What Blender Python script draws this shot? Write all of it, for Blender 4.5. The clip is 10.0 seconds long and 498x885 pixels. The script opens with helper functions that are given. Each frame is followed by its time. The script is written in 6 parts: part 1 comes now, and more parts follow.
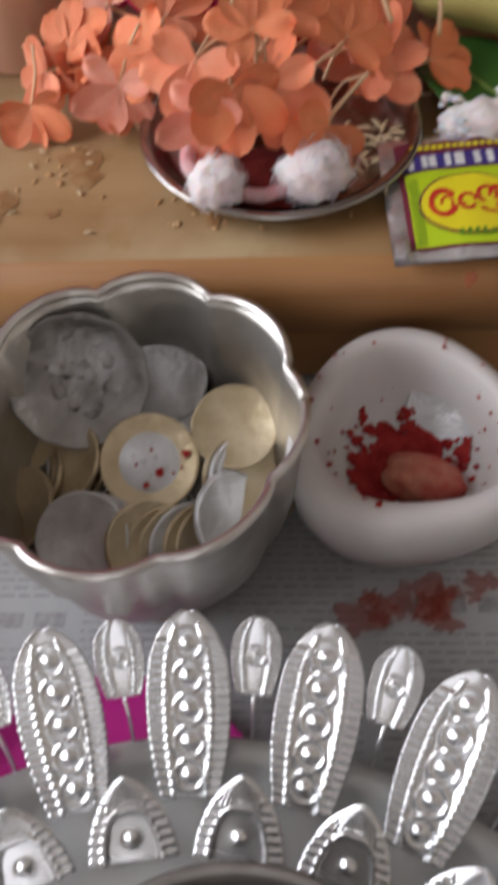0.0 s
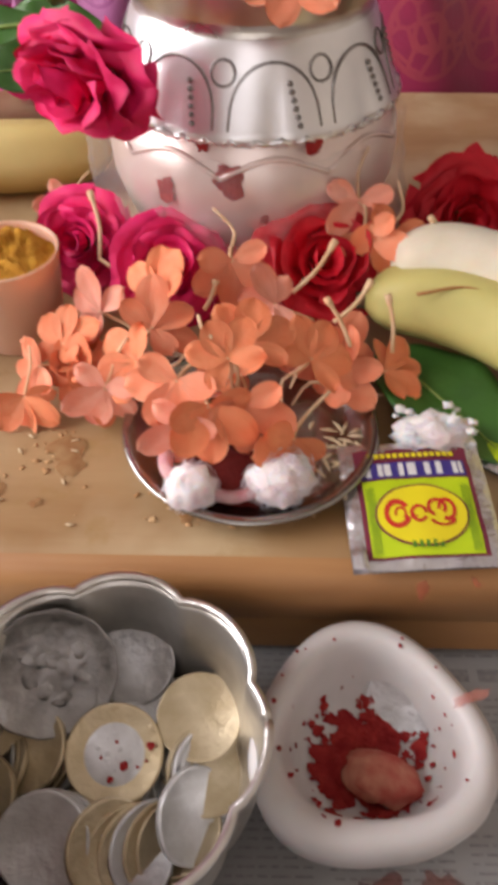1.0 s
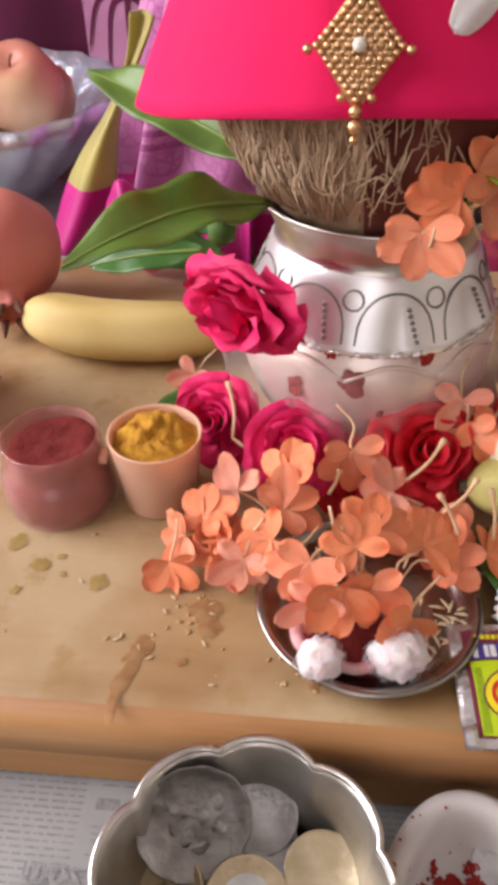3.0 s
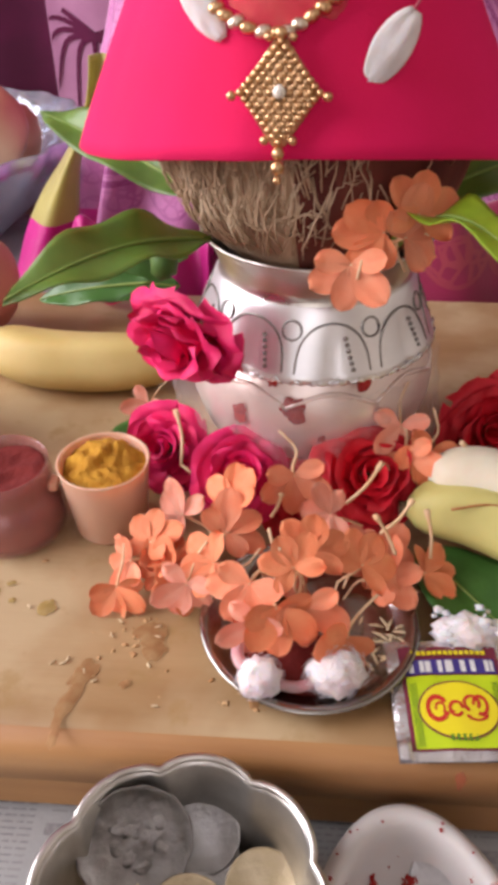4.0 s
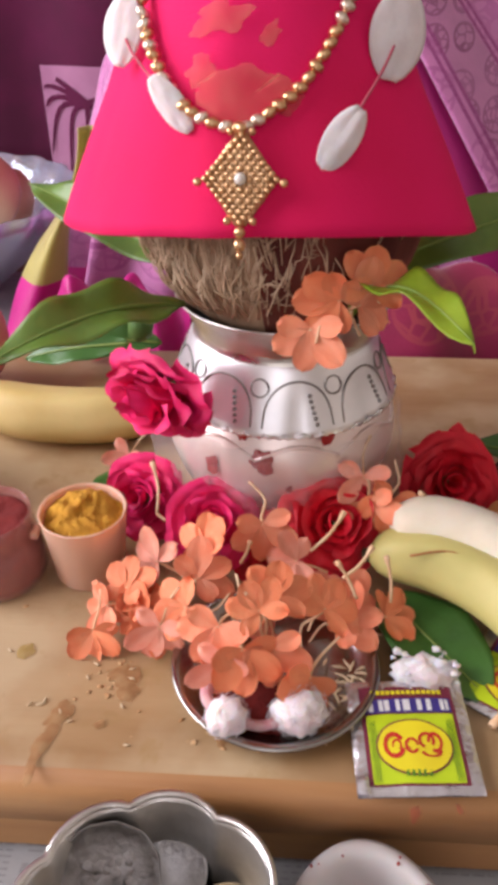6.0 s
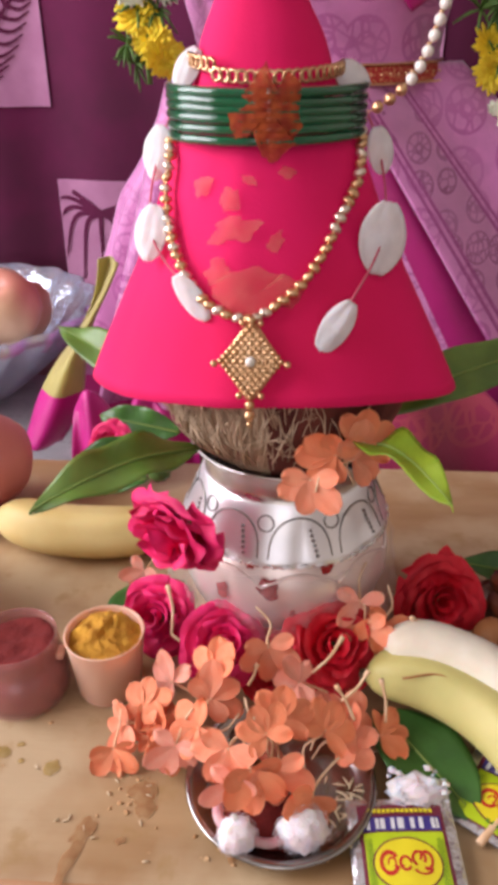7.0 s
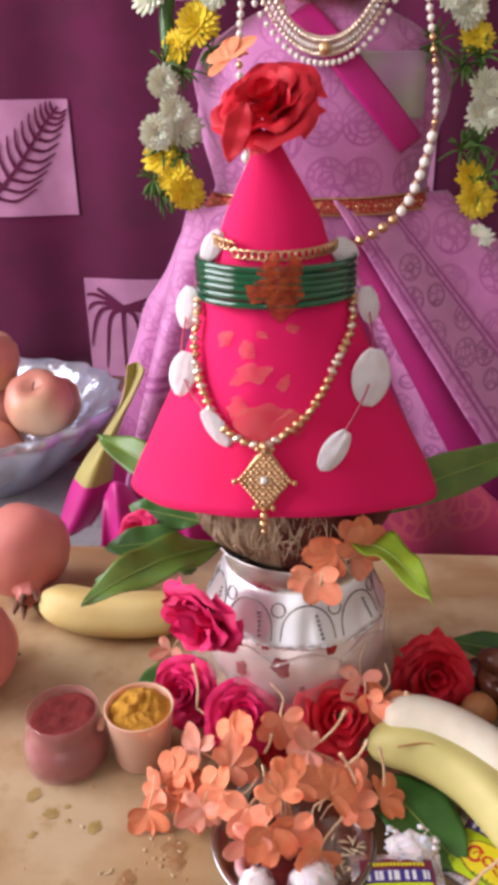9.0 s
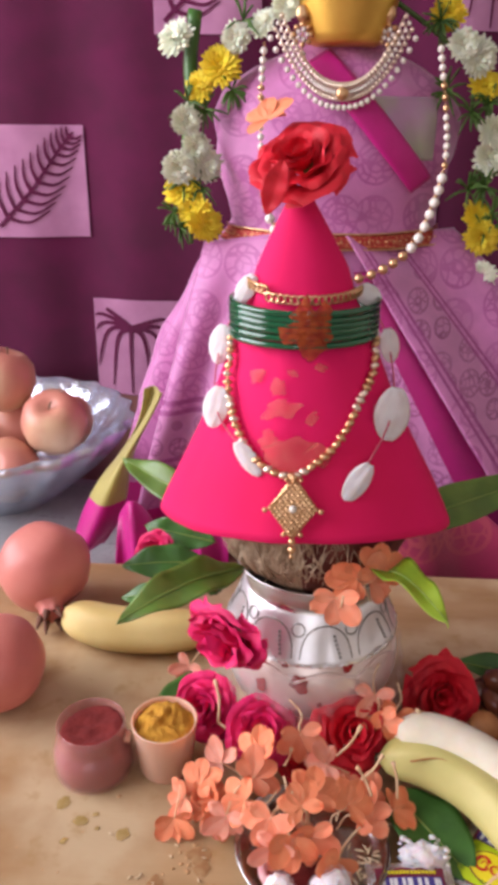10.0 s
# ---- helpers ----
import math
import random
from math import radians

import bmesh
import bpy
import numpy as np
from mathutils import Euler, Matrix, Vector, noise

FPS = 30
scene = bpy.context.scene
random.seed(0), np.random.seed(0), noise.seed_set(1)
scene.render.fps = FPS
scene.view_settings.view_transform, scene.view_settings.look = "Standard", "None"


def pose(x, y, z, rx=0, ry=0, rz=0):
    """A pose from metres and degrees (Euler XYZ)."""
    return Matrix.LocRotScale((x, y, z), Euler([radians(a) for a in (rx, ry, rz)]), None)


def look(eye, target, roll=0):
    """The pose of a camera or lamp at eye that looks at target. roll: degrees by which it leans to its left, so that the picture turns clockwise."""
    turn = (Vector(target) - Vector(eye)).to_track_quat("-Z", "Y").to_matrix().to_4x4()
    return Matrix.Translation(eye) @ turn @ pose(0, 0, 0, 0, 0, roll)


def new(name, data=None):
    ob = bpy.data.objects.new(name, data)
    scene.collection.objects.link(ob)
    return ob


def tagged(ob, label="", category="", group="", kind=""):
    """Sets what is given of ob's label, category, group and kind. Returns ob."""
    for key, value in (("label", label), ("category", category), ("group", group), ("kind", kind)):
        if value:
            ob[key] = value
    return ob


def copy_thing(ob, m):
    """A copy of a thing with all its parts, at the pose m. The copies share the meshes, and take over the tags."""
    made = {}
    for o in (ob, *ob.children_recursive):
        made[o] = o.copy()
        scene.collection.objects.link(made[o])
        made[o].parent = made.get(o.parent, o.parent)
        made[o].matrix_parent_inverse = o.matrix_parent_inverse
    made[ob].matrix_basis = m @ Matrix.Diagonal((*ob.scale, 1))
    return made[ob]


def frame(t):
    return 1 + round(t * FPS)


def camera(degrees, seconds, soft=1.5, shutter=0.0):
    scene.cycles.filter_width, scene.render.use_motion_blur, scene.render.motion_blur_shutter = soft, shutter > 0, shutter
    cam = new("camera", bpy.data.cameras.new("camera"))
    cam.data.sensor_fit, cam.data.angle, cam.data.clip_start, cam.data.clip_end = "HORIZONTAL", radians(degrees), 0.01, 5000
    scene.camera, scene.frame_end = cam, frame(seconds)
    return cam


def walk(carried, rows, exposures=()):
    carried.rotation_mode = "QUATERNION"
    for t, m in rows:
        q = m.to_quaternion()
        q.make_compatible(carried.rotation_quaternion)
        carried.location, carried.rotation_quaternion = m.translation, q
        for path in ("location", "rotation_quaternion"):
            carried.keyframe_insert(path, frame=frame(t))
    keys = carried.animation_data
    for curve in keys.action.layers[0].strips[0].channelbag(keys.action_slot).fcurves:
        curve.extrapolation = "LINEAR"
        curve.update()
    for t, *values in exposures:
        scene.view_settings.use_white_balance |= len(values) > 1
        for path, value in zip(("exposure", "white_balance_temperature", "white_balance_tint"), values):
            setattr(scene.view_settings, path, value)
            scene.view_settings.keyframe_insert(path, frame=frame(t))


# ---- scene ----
cam = camera(36.5, 10.0, soft=5.2, shutter=0.3)
PATH = [
    (0, (0.016, 0.022, 0.142), (-0.065, 1.089, -1.548), -5.8),
    (0.5, (0.031, 0.042, 0.16), (-0.012, 1.286, -1.405), -4.7),
    (1, (0.017, 0.047, 0.178), (0.033, 1.414, -1.282), -0.2),
    (1.5, (0.001, 0.05, 0.2), (-0.056, 1.461, -1.216), -0.9),
    (2, (-0.005, 0.051, 0.223), (0.016, 1.548, -1.102), 1.1),
    (2.2, (-0.011, 0.048, 0.224), (-0.022, 1.56, -1.085), 0.8),
    (3.3, (-0.008, 0.037, 0.225), (-0.125, 1.592, -1.027), -1.2),
    (3.5, (-0.004, 0.035, 0.225), (-0.116, 1.608, -1.005), -1.3),
    (4, (0.005, 0.032, 0.229), (-0.056, 1.619, -0.987), -0.6),
    (4.5, (0.015, 0.025, 0.236), (-0.013, 1.653, -0.926), -0.3),
    (5, (0.016, 0.023, 0.238), (-0.025, 1.66, -0.91), -0.4),
    (5.2, (0.017, 0.021, 0.237), (-0.03, 1.665, -0.901), -0.6),
    (6.3, (0.014, 0.015, 0.249), (-0.026, 1.697, -0.832), -0.1),
    (6.5, (0.014, 0.012, 0.261), (-0.025, 1.719, -0.781), -0.1),
    (7, (0.012, 0.001, 0.287), (-0.033, 1.755, -0.672), -0.2),
    (7.5, (0.012, -0.015, 0.311), (-0.038, 1.78, -0.569), -0.3),
    (8, (0.01, -0.024, 0.323), (-0.029, 1.788, -0.524), 0.2),
    (8.5, (0.007, -0.036, 0.331), (-0.055, 1.79, -0.483), -0.3),
    (9, (0.012, -0.048, 0.334), (-0.064, 1.782, -0.469), -1.0),
    (9.5, (0.012, -0.061, 0.345), (-0.047, 1.783, -0.427), -0.7),
    (10, (-0.007, -0.069, 0.352), (-0.058, 1.777, -0.417), 0.4),
]
walk(cam, [(t, look(eye, target, roll)) for t, eye, target, roll in PATH],
     [(0.0, -0.52, 6500, 13), (0.5, -0.30, 6950, 18), (1.0, -0.08, 6950, 18), (4.0, 0.03, 6800, 20), (7.5, 0.05, 6550, 22), (10.0, 0.0, 6500, 22)])

# ---------------------------------------------------------------- world, lights
world = bpy.data.worlds.new("daylight")
scene.world = world
world.use_nodes = True
sky = world.node_tree.nodes.new("ShaderNodeTexSky")
sky.sky_type, sky.sun_disc = "NISHITA", False
sky.sun_elevation, sky.sun_rotation = radians(40), radians(250)
world.node_tree.links.new(sky.outputs[0], world.node_tree.nodes["Background"].inputs[0])
world.node_tree.nodes["Background"].inputs[1].default_value = 0.1


def window_light(name, m, sx, sy, watts, colour):
    data = bpy.data.lights.new(name, "AREA")
    data.shape, data.size, data.size_y, data.energy, data.color = "RECTANGLE", sx, sy, watts, colour
    ob = new(name, data)
    ob.matrix_basis = m
    return ob


WALL_L, WALL_R, WALL_F, WALL_B = -1.30, 1.50, -1.60, 1.25
FLOOR, CEIL = -0.060, 2.30
window_light("window_daylight", pose(WALL_L - 0.03, 0.22, 0.86, 0, -90, 0), 1.3, 1.3, 45, (0.95, 0.965, 1.0))
window_light("door_daylight", pose(-0.1, WALL_F - 0.03, 1.0, 90, 0, 0), 0.9, 1.9, 7.5, (1.0, 0.92, 0.84))

# ---------------------------------------------------------------- materials


def material(name, base, other=None, scale=40.0, rough=0.5, metal=0.0, bump=0.0, bump_scale=200.0,
             detail=4.0, sss=0.0, glass=0.0, coat=0.0, sheen=0.0, stretch=(1, 1, 1), spread=(0.35, 0.65),
             rough_to=None, jitter=0.0, ior=1.45):
    """A surface with two colours mixed by a stretched noise, roughness that follows a coarser noise, and fine relief."""
    m = bpy.data.materials.new(name)
    m.use_nodes = True
    t = m.node_tree
    n, l = t.nodes, t.links
    b = n["Principled BSDF"]
    co = n.new("ShaderNodeTexCoord")
    mp = n.new("ShaderNodeMapping")
    mp.inputs["Scale"].default_value = stretch
    l.new(co.outputs["Object"], mp.inputs[0])
    no = n.new("ShaderNodeTexNoise")
    no.inputs["Scale"].default_value, no.inputs["Detail"].default_value = scale, detail
    l.new(mp.outputs[0], no.inputs["Vector"])
    ramp = n.new("ShaderNodeMapRange")
    ramp.inputs[1].default_value, ramp.inputs[2].default_value = spread
    l.new(no.outputs[0], ramp.inputs[0])
    mix = n.new("ShaderNodeMix")
    mix.data_type = "RGBA"
    mix.inputs[6].default_value = (*base, 1)
    mix.inputs[7].default_value = (*(other or [c * 0.8 for c in base]), 1)
    l.new(ramp.outputs[0], mix.inputs[0])
    out = mix.outputs[2]
    if jitter:
        info = n.new("ShaderNodeObjectInfo")
        hsv = n.new("ShaderNodeHueSaturation")
        rng = n.new("ShaderNodeMapRange")
        rng.inputs[3].default_value, rng.inputs[4].default_value = 1 - jitter, 1 + jitter
        l.new(info.outputs["Random"], rng.inputs[0])
        l.new(rng.outputs[0], hsv.inputs["Value"])
        l.new(out, hsv.inputs["Color"])
        out = hsv.outputs[0]
    l.new(out, b.inputs["Base Color"])
    wide = n.new("ShaderNodeTexNoise")
    wide.inputs["Scale"].default_value = scale * 0.35
    l.new(mp.outputs[0], wide.inputs["Vector"])
    rr = n.new("ShaderNodeMapRange")
    rr.inputs[3].default_value, rr.inputs[4].default_value = rough, rough_to if rough_to else min(1, rough * 1.35)
    l.new(wide.outputs[0], rr.inputs[0])
    l.new(rr.outputs[0], b.inputs["Roughness"])
    b.inputs["Metallic"].default_value = metal
    b.inputs["IOR"].default_value = ior
    b.inputs["Transmission Weight"].default_value = glass
    b.inputs["Coat Weight"].default_value = coat
    b.inputs["Sheen Weight"].default_value = sheen
    if sss:
        b.inputs["Subsurface Weight"].default_value = sss
        b.inputs["Subsurface Radius"].default_value = (0.006, 0.003, 0.002)
        b.inputs["Subsurface Scale"].default_value = 1.0
    if bump:
        fine = n.new("ShaderNodeTexNoise")
        fine.inputs["Scale"].default_value, fine.inputs["Detail"].default_value = bump_scale, 6
        l.new(mp.outputs[0], fine.inputs["Vector"])
        bp = n.new("ShaderNodeBump")
        bp.inputs["Strength"].default_value, bp.inputs["Distance"].default_value = bump, 0.002
        l.new(fine.outputs[0], bp.inputs["Height"])
        l.new(bp.outputs[0], b.inputs["Normal"])
    return m


def brocade(name, ground, thread, size=26.0, fine=420.0):
    """Woven silk: ring and petal motifs in a duller thread on a sheeny ground."""
    m = material(name, ground, [c * 0.86 for c in ground], 60, 0.42, 0.0, 0.25, fine, sheen=0.5)
    t = m.node_tree
    n, l = t.nodes, t.links
    b = n["Principled BSDF"]
    co = n.new("ShaderNodeTexCoord")
    flat = n.new("ShaderNodeMapping")
    flat.inputs["Scale"].default_value = (1, 0.15, 1)
    l.new(co.outputs["Object"], flat.inputs[0])
    vo = n.new("ShaderNodeTexVoronoi")
    vo.inputs["Scale"].default_value, vo.inputs["Randomness"].default_value = size, 0.35
    l.new(flat.outputs[0], vo.inputs["Vector"])
    vein = n.new("ShaderNodeTexVoronoi")
    vein.feature = "DISTANCE_TO_EDGE"
    vein.inputs["Scale"].default_value = size * 4.2
    l.new(flat.outputs[0], vein.inputs["Vector"])

    def math_node(op, a, b, c=0.0):
        q = n.new("ShaderNodeMath")
        q.operation = op
        for k, value in enumerate((a, b, c)):
            if isinstance(value, (int, float)):
                q.inputs[k].default_value = value
            else:
                l.new(value, q.inputs[k])
        return q.outputs[0]

    d = vo.outputs["Distance"]
    outer = math_node("COMPARE", d, 0.44, 0.028)
    inner = math_node("COMPARE", d, 0.20, 0.022)
    thin = math_node("MULTIPLY", math_node("LESS_THAN", vein.outputs["Distance"], 0.085), math_node("LESS_THAN", d, 0.44))
    line = math_node("MAXIMUM", math_node("MAXIMUM", outer, inner), thin)
    worn = n.new("ShaderNodeTexNoise")
    worn.inputs["Scale"].default_value = 24
    l.new(co.outputs["Object"], worn.inputs["Vector"])
    gate = n.new("ShaderNodeMath")
    gate.operation = "MULTIPLY"
    l.new(line, gate.inputs[0])
    l.new(math_node("MULTIPLY", worn.outputs[0], 1.25), gate.inputs[1])
    mix = n.new("ShaderNodeMix")
    mix.data_type = "RGBA"
    old = b.inputs["Base Color"].links[0].from_socket
    l.new(old, mix.inputs[6])
    mix.inputs[7].default_value = (*thread, 1)
    l.new(gate.outputs[0], mix.inputs[0])
    l.new(mix.outputs[2], b.inputs["Base Color"])
    return m


M_WALL = material("limewashed_plaster", (0.62, 0.58, 0.50), (0.55, 0.50, 0.43), 6, 0.9, bump=0.2, bump_scale=60)
M_FLOOR = material("red_oxide_floor", (0.22, 0.10, 0.07), (0.16, 0.07, 0.05), 8, 0.5, bump=0.1)
M_CEIL = material("ceiling_whitewash", (0.72, 0.71, 0.68), (0.66, 0.65, 0.62), 5, 0.9)
M_PAPER = material("newsprint", (0.44, 0.45, 0.455), (0.37, 0.38, 0.385), 30, 0.85, bump=0.15, bump_scale=300)
M_INK = material("printing_ink", (0.27, 0.27, 0.28), (0.36, 0.36, 0.36), 500, 0.8)
M_SILVER = material("tarnished_silver", (0.80, 0.79, 0.76), (0.58, 0.55, 0.50), 45, 0.20, 1.0, bump=0.15, bump_scale=160, rough_to=0.42)
M_EMBOSS = material("beaten_silver_sheet", (0.93, 0.95, 0.96), (0.84, 0.86, 0.88), 60, 0.21, 0.95, bump=0.04, bump_scale=200, rough_to=0.34)
M_POTBAND = material("white_frosted_silver", (0.95, 0.95, 0.96), (0.86, 0.87, 0.88), 60, 0.26, 0.82, bump=0.05, bump_scale=200, rough_to=0.42)
M_WORN = material("worn_mottled_silver", (0.72, 0.70, 0.66), (0.36, 0.34, 0.31), 42, 0.26, 0.92, bump=0.5, bump_scale=70, rough_to=0.5, spread=(0.3, 0.75), detail=8)
M_DISH = material("brushed_dull_dish", (0.60, 0.61, 0.60), (0.48, 0.49, 0.48), 40, 0.34, 0.8, bump=0.08, bump_scale=160, rough_to=0.5)
# silver whose pink base colour stands in for reflections of its surroundings
M_PINKSATIN = material("satin_silver", (0.92, 0.80, 0.75), (0.84, 0.68, 0.62), 40, 0.28, 0.62, bump=0.1, bump_scale=160, rough_to=0.46)
M_TARNISH = material("blackened_silver", (0.24, 0.23, 0.22), (0.36, 0.34, 0.32), 60, 0.4, 1.0, bump=0.2)
M_STEEL = material("stainless_steel", (0.46, 0.44, 0.42), (0.36, 0.34, 0.31), 30, 0.16, 1.0, bump=0.03, rough_to=0.3)
M_BRASSCOIN = material("nickel_brass_coin", (0.60, 0.51, 0.35), (0.46, 0.37, 0.23), 110, 0.38, 0.55, bump=0.3, bump_scale=420, jitter=0.16)
M_STEELCOIN = material("steel_coin", (0.66, 0.67, 0.68), (0.50, 0.50, 0.50), 110, 0.36, 0.55, bump=0.3, bump_scale=420, jitter=0.16)
M_GOLD = material("gold_plate", (0.80, 0.53, 0.30), (0.62, 0.37, 0.18), 120, 0.26, 1.0, bump=0.1)
M_GOLDFACE = material("gilded_face", (0.80, 0.50, 0.10), (0.70, 0.40, 0.07), 20, 0.34, 0.8)
M_PALEGOLD = material("pale_gold", (0.86, 0.76, 0.64), (0.72, 0.60, 0.46), 120, 0.25, 0.9, bump=0.1)
M_OLDSILVER = material("old_embossed_silver", (0.40, 0.39, 0.38), (0.24, 0.23, 0.22), 60, 0.34, 0.9, bump=0.5, bump_scale=160, rough_to=0.5)
M_CRUMB = material("dry_flower_crumb", (0.40, 0.20, 0.08), (0.56, 0.38, 0.20), 200, 0.9, jitter=0.3)
M_PEARL = material("pearl", (0.82, 0.78, 0.70), (0.74, 0.68, 0.60), 80, 0.22, coat=0.5)
M_MARBLE = material("white_stone_cup", (0.66, 0.64, 0.63), (0.56, 0.53, 0.51), 22, 0.42, bump=0.12, bump_scale=120, sss=0.15)
M_KUMKUM = material("vermilion_powder", (0.26, 0.010, 0.012), (0.38, 0.03, 0.025), 240, 0.95, bump=0.8, bump_scale=500)
M_KUMKUM_JAR = material("dark_vermilion_powder", (0.19, 0.020, 0.016), (0.14, 0.012, 0.010), 160, 0.95, bump=0.6, bump_scale=300)
M_PASTE = material("kumkum_paste_lump", (0.58, 0.25, 0.17), (0.44, 0.08, 0.06), 140, 0.9, bump=0.5)
M_TURMERIC = material("turmeric_powder", (0.62, 0.32, 0.035), (0.46, 0.21, 0.02), 160, 0.95, bump=0.7, bump_scale=420)
M_SMEAR = material("turmeric_smear", (0.80, 0.26, 0.17), (0.74, 0.13, 0.10), 120, 0.8, bump=0.3)
M_SMEAR.node_tree.nodes["Principled BSDF"].inputs["Alpha"].default_value = 0.36
M_DAB = material("orange_kumkum_dab", (0.50, 0.085, 0.015), (0.36, 0.03, 0.012), 260, 0.85, bump=0.8, bump_scale=300)
M_DAB.node_tree.nodes["Principled BSDF"].inputs["Alpha"].default_value = 0.72
M_PALEGREEN = material("pale_green_gauze", (0.46, 0.52, 0.34), (0.56, 0.34, 0.50), 22, 0.6, bump=0.2, spread=(0.30, 0.62))
M_PALEGREEN.node_tree.nodes["Principled BSDF"].inputs["Alpha"].default_value = 0.6
M_CUP = material("peach_plastic", (0.76, 0.45, 0.32), (0.72, 0.40, 0.28), 30, 0.38, sss=0.3)
M_JARGLASS = material("thin_clear_plastic", (0.50, 0.20, 0.18), (0.44, 0.16, 0.15), 20, 0.05, rough_to=0.08, coat=1.0)
M_JARGLASS.node_tree.nodes["Principled BSDF"].inputs["Alpha"].default_value = 0.46
M_CLEAR = material("crinkled_clear_film", (0.85, 0.82, 0.82), (0.78, 0.74, 0.74), 60, 0.10, bump=0.8, bump_scale=110)
M_CLEAR.node_tree.nodes["Principled BSDF"].inputs["Alpha"].default_value = 0.13
M_CUTGLASS = material("foil_lined_cut_glass", (0.66, 0.76, 0.92), (0.86, 0.90, 0.96), 60, 0.08, metal=0.7, bump=1.0, bump_scale=75, rough_to=0.20)
M_CUTGLASS.node_tree.nodes["Principled BSDF"].inputs["Alpha"].default_value = 0.72
M_COIR = material("coconut_husk", (0.56, 0.39, 0.25), (0.34, 0.20, 0.12), 60, 0.92, bump=1.0, bump_scale=90, stretch=(1, 1, 0.12), detail=8)
M_COIRDARK = material("kumkum_stained_husk", (0.22, 0.060, 0.042), (0.10, 0.022, 0.018), 60, 0.92, bump=1.0, bump_scale=90, stretch=(1, 1, 0.12), detail=8)
M_FIBRE = material("coir_fibre", (0.74, 0.56, 0.38), (0.56, 0.38, 0.24), 80, 0.9, jitter=0.25)
M_CONE = material("pink_silk_cotton", (0.80, 0.005, 0.122), (0.73, 0.004, 0.088), 9, 0.72, bump=0.12, bump_scale=900)
M_BANGLE = material("green_glass", (0.006, 0.115, 0.045), (0.004, 0.07, 0.03), 60, 0.10, coat=0.7, ior=1.5)
M_WHITEPETAL = material("white_cloth_petal", (0.82, 0.78, 0.76), (0.74, 0.68, 0.66), 120, 0.7, bump=0.2, sss=0.3)
M_COTTON = material("cotton_wool", (0.82, 0.79, 0.80), (0.76, 0.64, 0.66), 45, 0.98, bump=0.4, bump_scale=600, sss=0.6)
M_ORANGE = material("crossandra_petal", (0.89, 0.350, 0.205), (0.87, 0.240, 0.115), 70, 0.62, bump=0.2, bump_scale=260, sss=0.25, jitter=0.15)
M_DEEPORANGE = material("deep_crossandra_petal", (0.87, 0.295, 0.140), (0.84, 0.200, 0.080), 70, 0.6, bump=0.2, bump_scale=260, sss=0.25, jitter=0.15)
M_PEACH = material("pinkish_crossandra_petal", (0.89, 0.41, 0.30), (0.87, 0.285, 0.185), 70, 0.62, bump=0.2, bump_scale=260, sss=0.3, jitter=0.12)
M_STALK = material("flower_tube", (0.80, 0.60, 0.38), (0.74, 0.44, 0.24), 90, 0.6)
M_ROSEPINK = material("rose_petal_pink", (0.80, 0.016, 0.150), (0.66, 0.010, 0.100), 70, 0.55, bump=0.25, bump_scale=200, sss=0.15, jitter=0.15)
M_ROSERED = material("rose_petal_red", (0.72, 0.012, 0.032), (0.58, 0.008, 0.020), 70, 0.5, bump=0.25, bump_scale=200, sss=0.15, jitter=0.15)
M_LEAF = material("mango_leaf", (0.115, 0.220, 0.034), (0.068, 0.142, 0.022), 45, 0.34, bump=0.2, bump_scale=180, sss=0.1)
M_LEAFLIGHT = material("young_mango_leaf", (0.24, 0.36, 0.020), (0.15, 0.27, 0.018), 45, 0.36, bump=0.2, bump_scale=180, sss=0.15)
M_LEAFDARK = material("betel_leaf", (0.055, 0.165, 0.030), (0.035, 0.11, 0.02), 45, 0.3, bump=0.2)
M_RIB = material("leaf_midrib", (0.24, 0.34, 0.08), (0.18, 0.28, 0.06), 60, 0.45)
M_BANANA = material("ripe_banana_skin", (0.68, 0.53, 0.21), (0.60, 0.44, 0.15), 26, 0.46, bump=0.1, bump_scale=140, sss=0.1)
M_BANANAGREEN = material("greenish_banana_skin", (0.62, 0.54, 0.20), (0.50, 0.45, 0.15), 26, 0.46, bump=0.1, bump_scale=140, sss=0.1)
M_BANANAFLESH = material("banana_flesh", (0.80, 0.74, 0.60), (0.72, 0.65, 0.50), 60, 0.7, bump=0.2, sss=0.3)
M_BANANATIP = material("banana_tip", (0.09, 0.055, 0.03), (0.16, 0.10, 0.05), 90, 0.8)
M_POME = material("pomegranate_rind", (0.68, 0.25, 0.20), (0.56, 0.155, 0.125), 18, 0.36, bump=0.12, bump_scale=110, spread=(0.3, 0.7))
M_POMEDRY = material("dry_calyx", (0.20, 0.09, 0.06), (0.10, 0.045, 0.03), 60, 0.85, bump=0.4)
M_APPLE = material("apple_skin", (0.58, 0.22, 0.16), (0.64, 0.40, 0.24), 13, 0.34, bump=0.06, spread=(0.42, 0.62), stretch=(1, 1, 0.5))
M_DATE = material("glossy_date", (0.17, 0.05, 0.022), (0.10, 0.028, 0.012), 80, 0.22, bump=0.6, bump_scale=150, coat=0.5)
M_NUT = material("areca_nut", (0.46, 0.20, 0.07), (0.34, 0.13, 0.04), 60, 0.45, bump=0.3)
M_FOIL = material("silver_foil", (0.80, 0.79, 0.80), (0.66, 0.64, 0.67), 120, 0.22, 0.9, bump=0.4, bump_scale=260)
M_LIME = material("lime_green_print", (0.50, 0.66, 0.015), (0.42, 0.58, 0.012), 60, 0.32)
M_YELLOW = material("yellow_print", (0.80, 0.70, 0.02), (0.74, 0.62, 0.02), 60, 0.32)
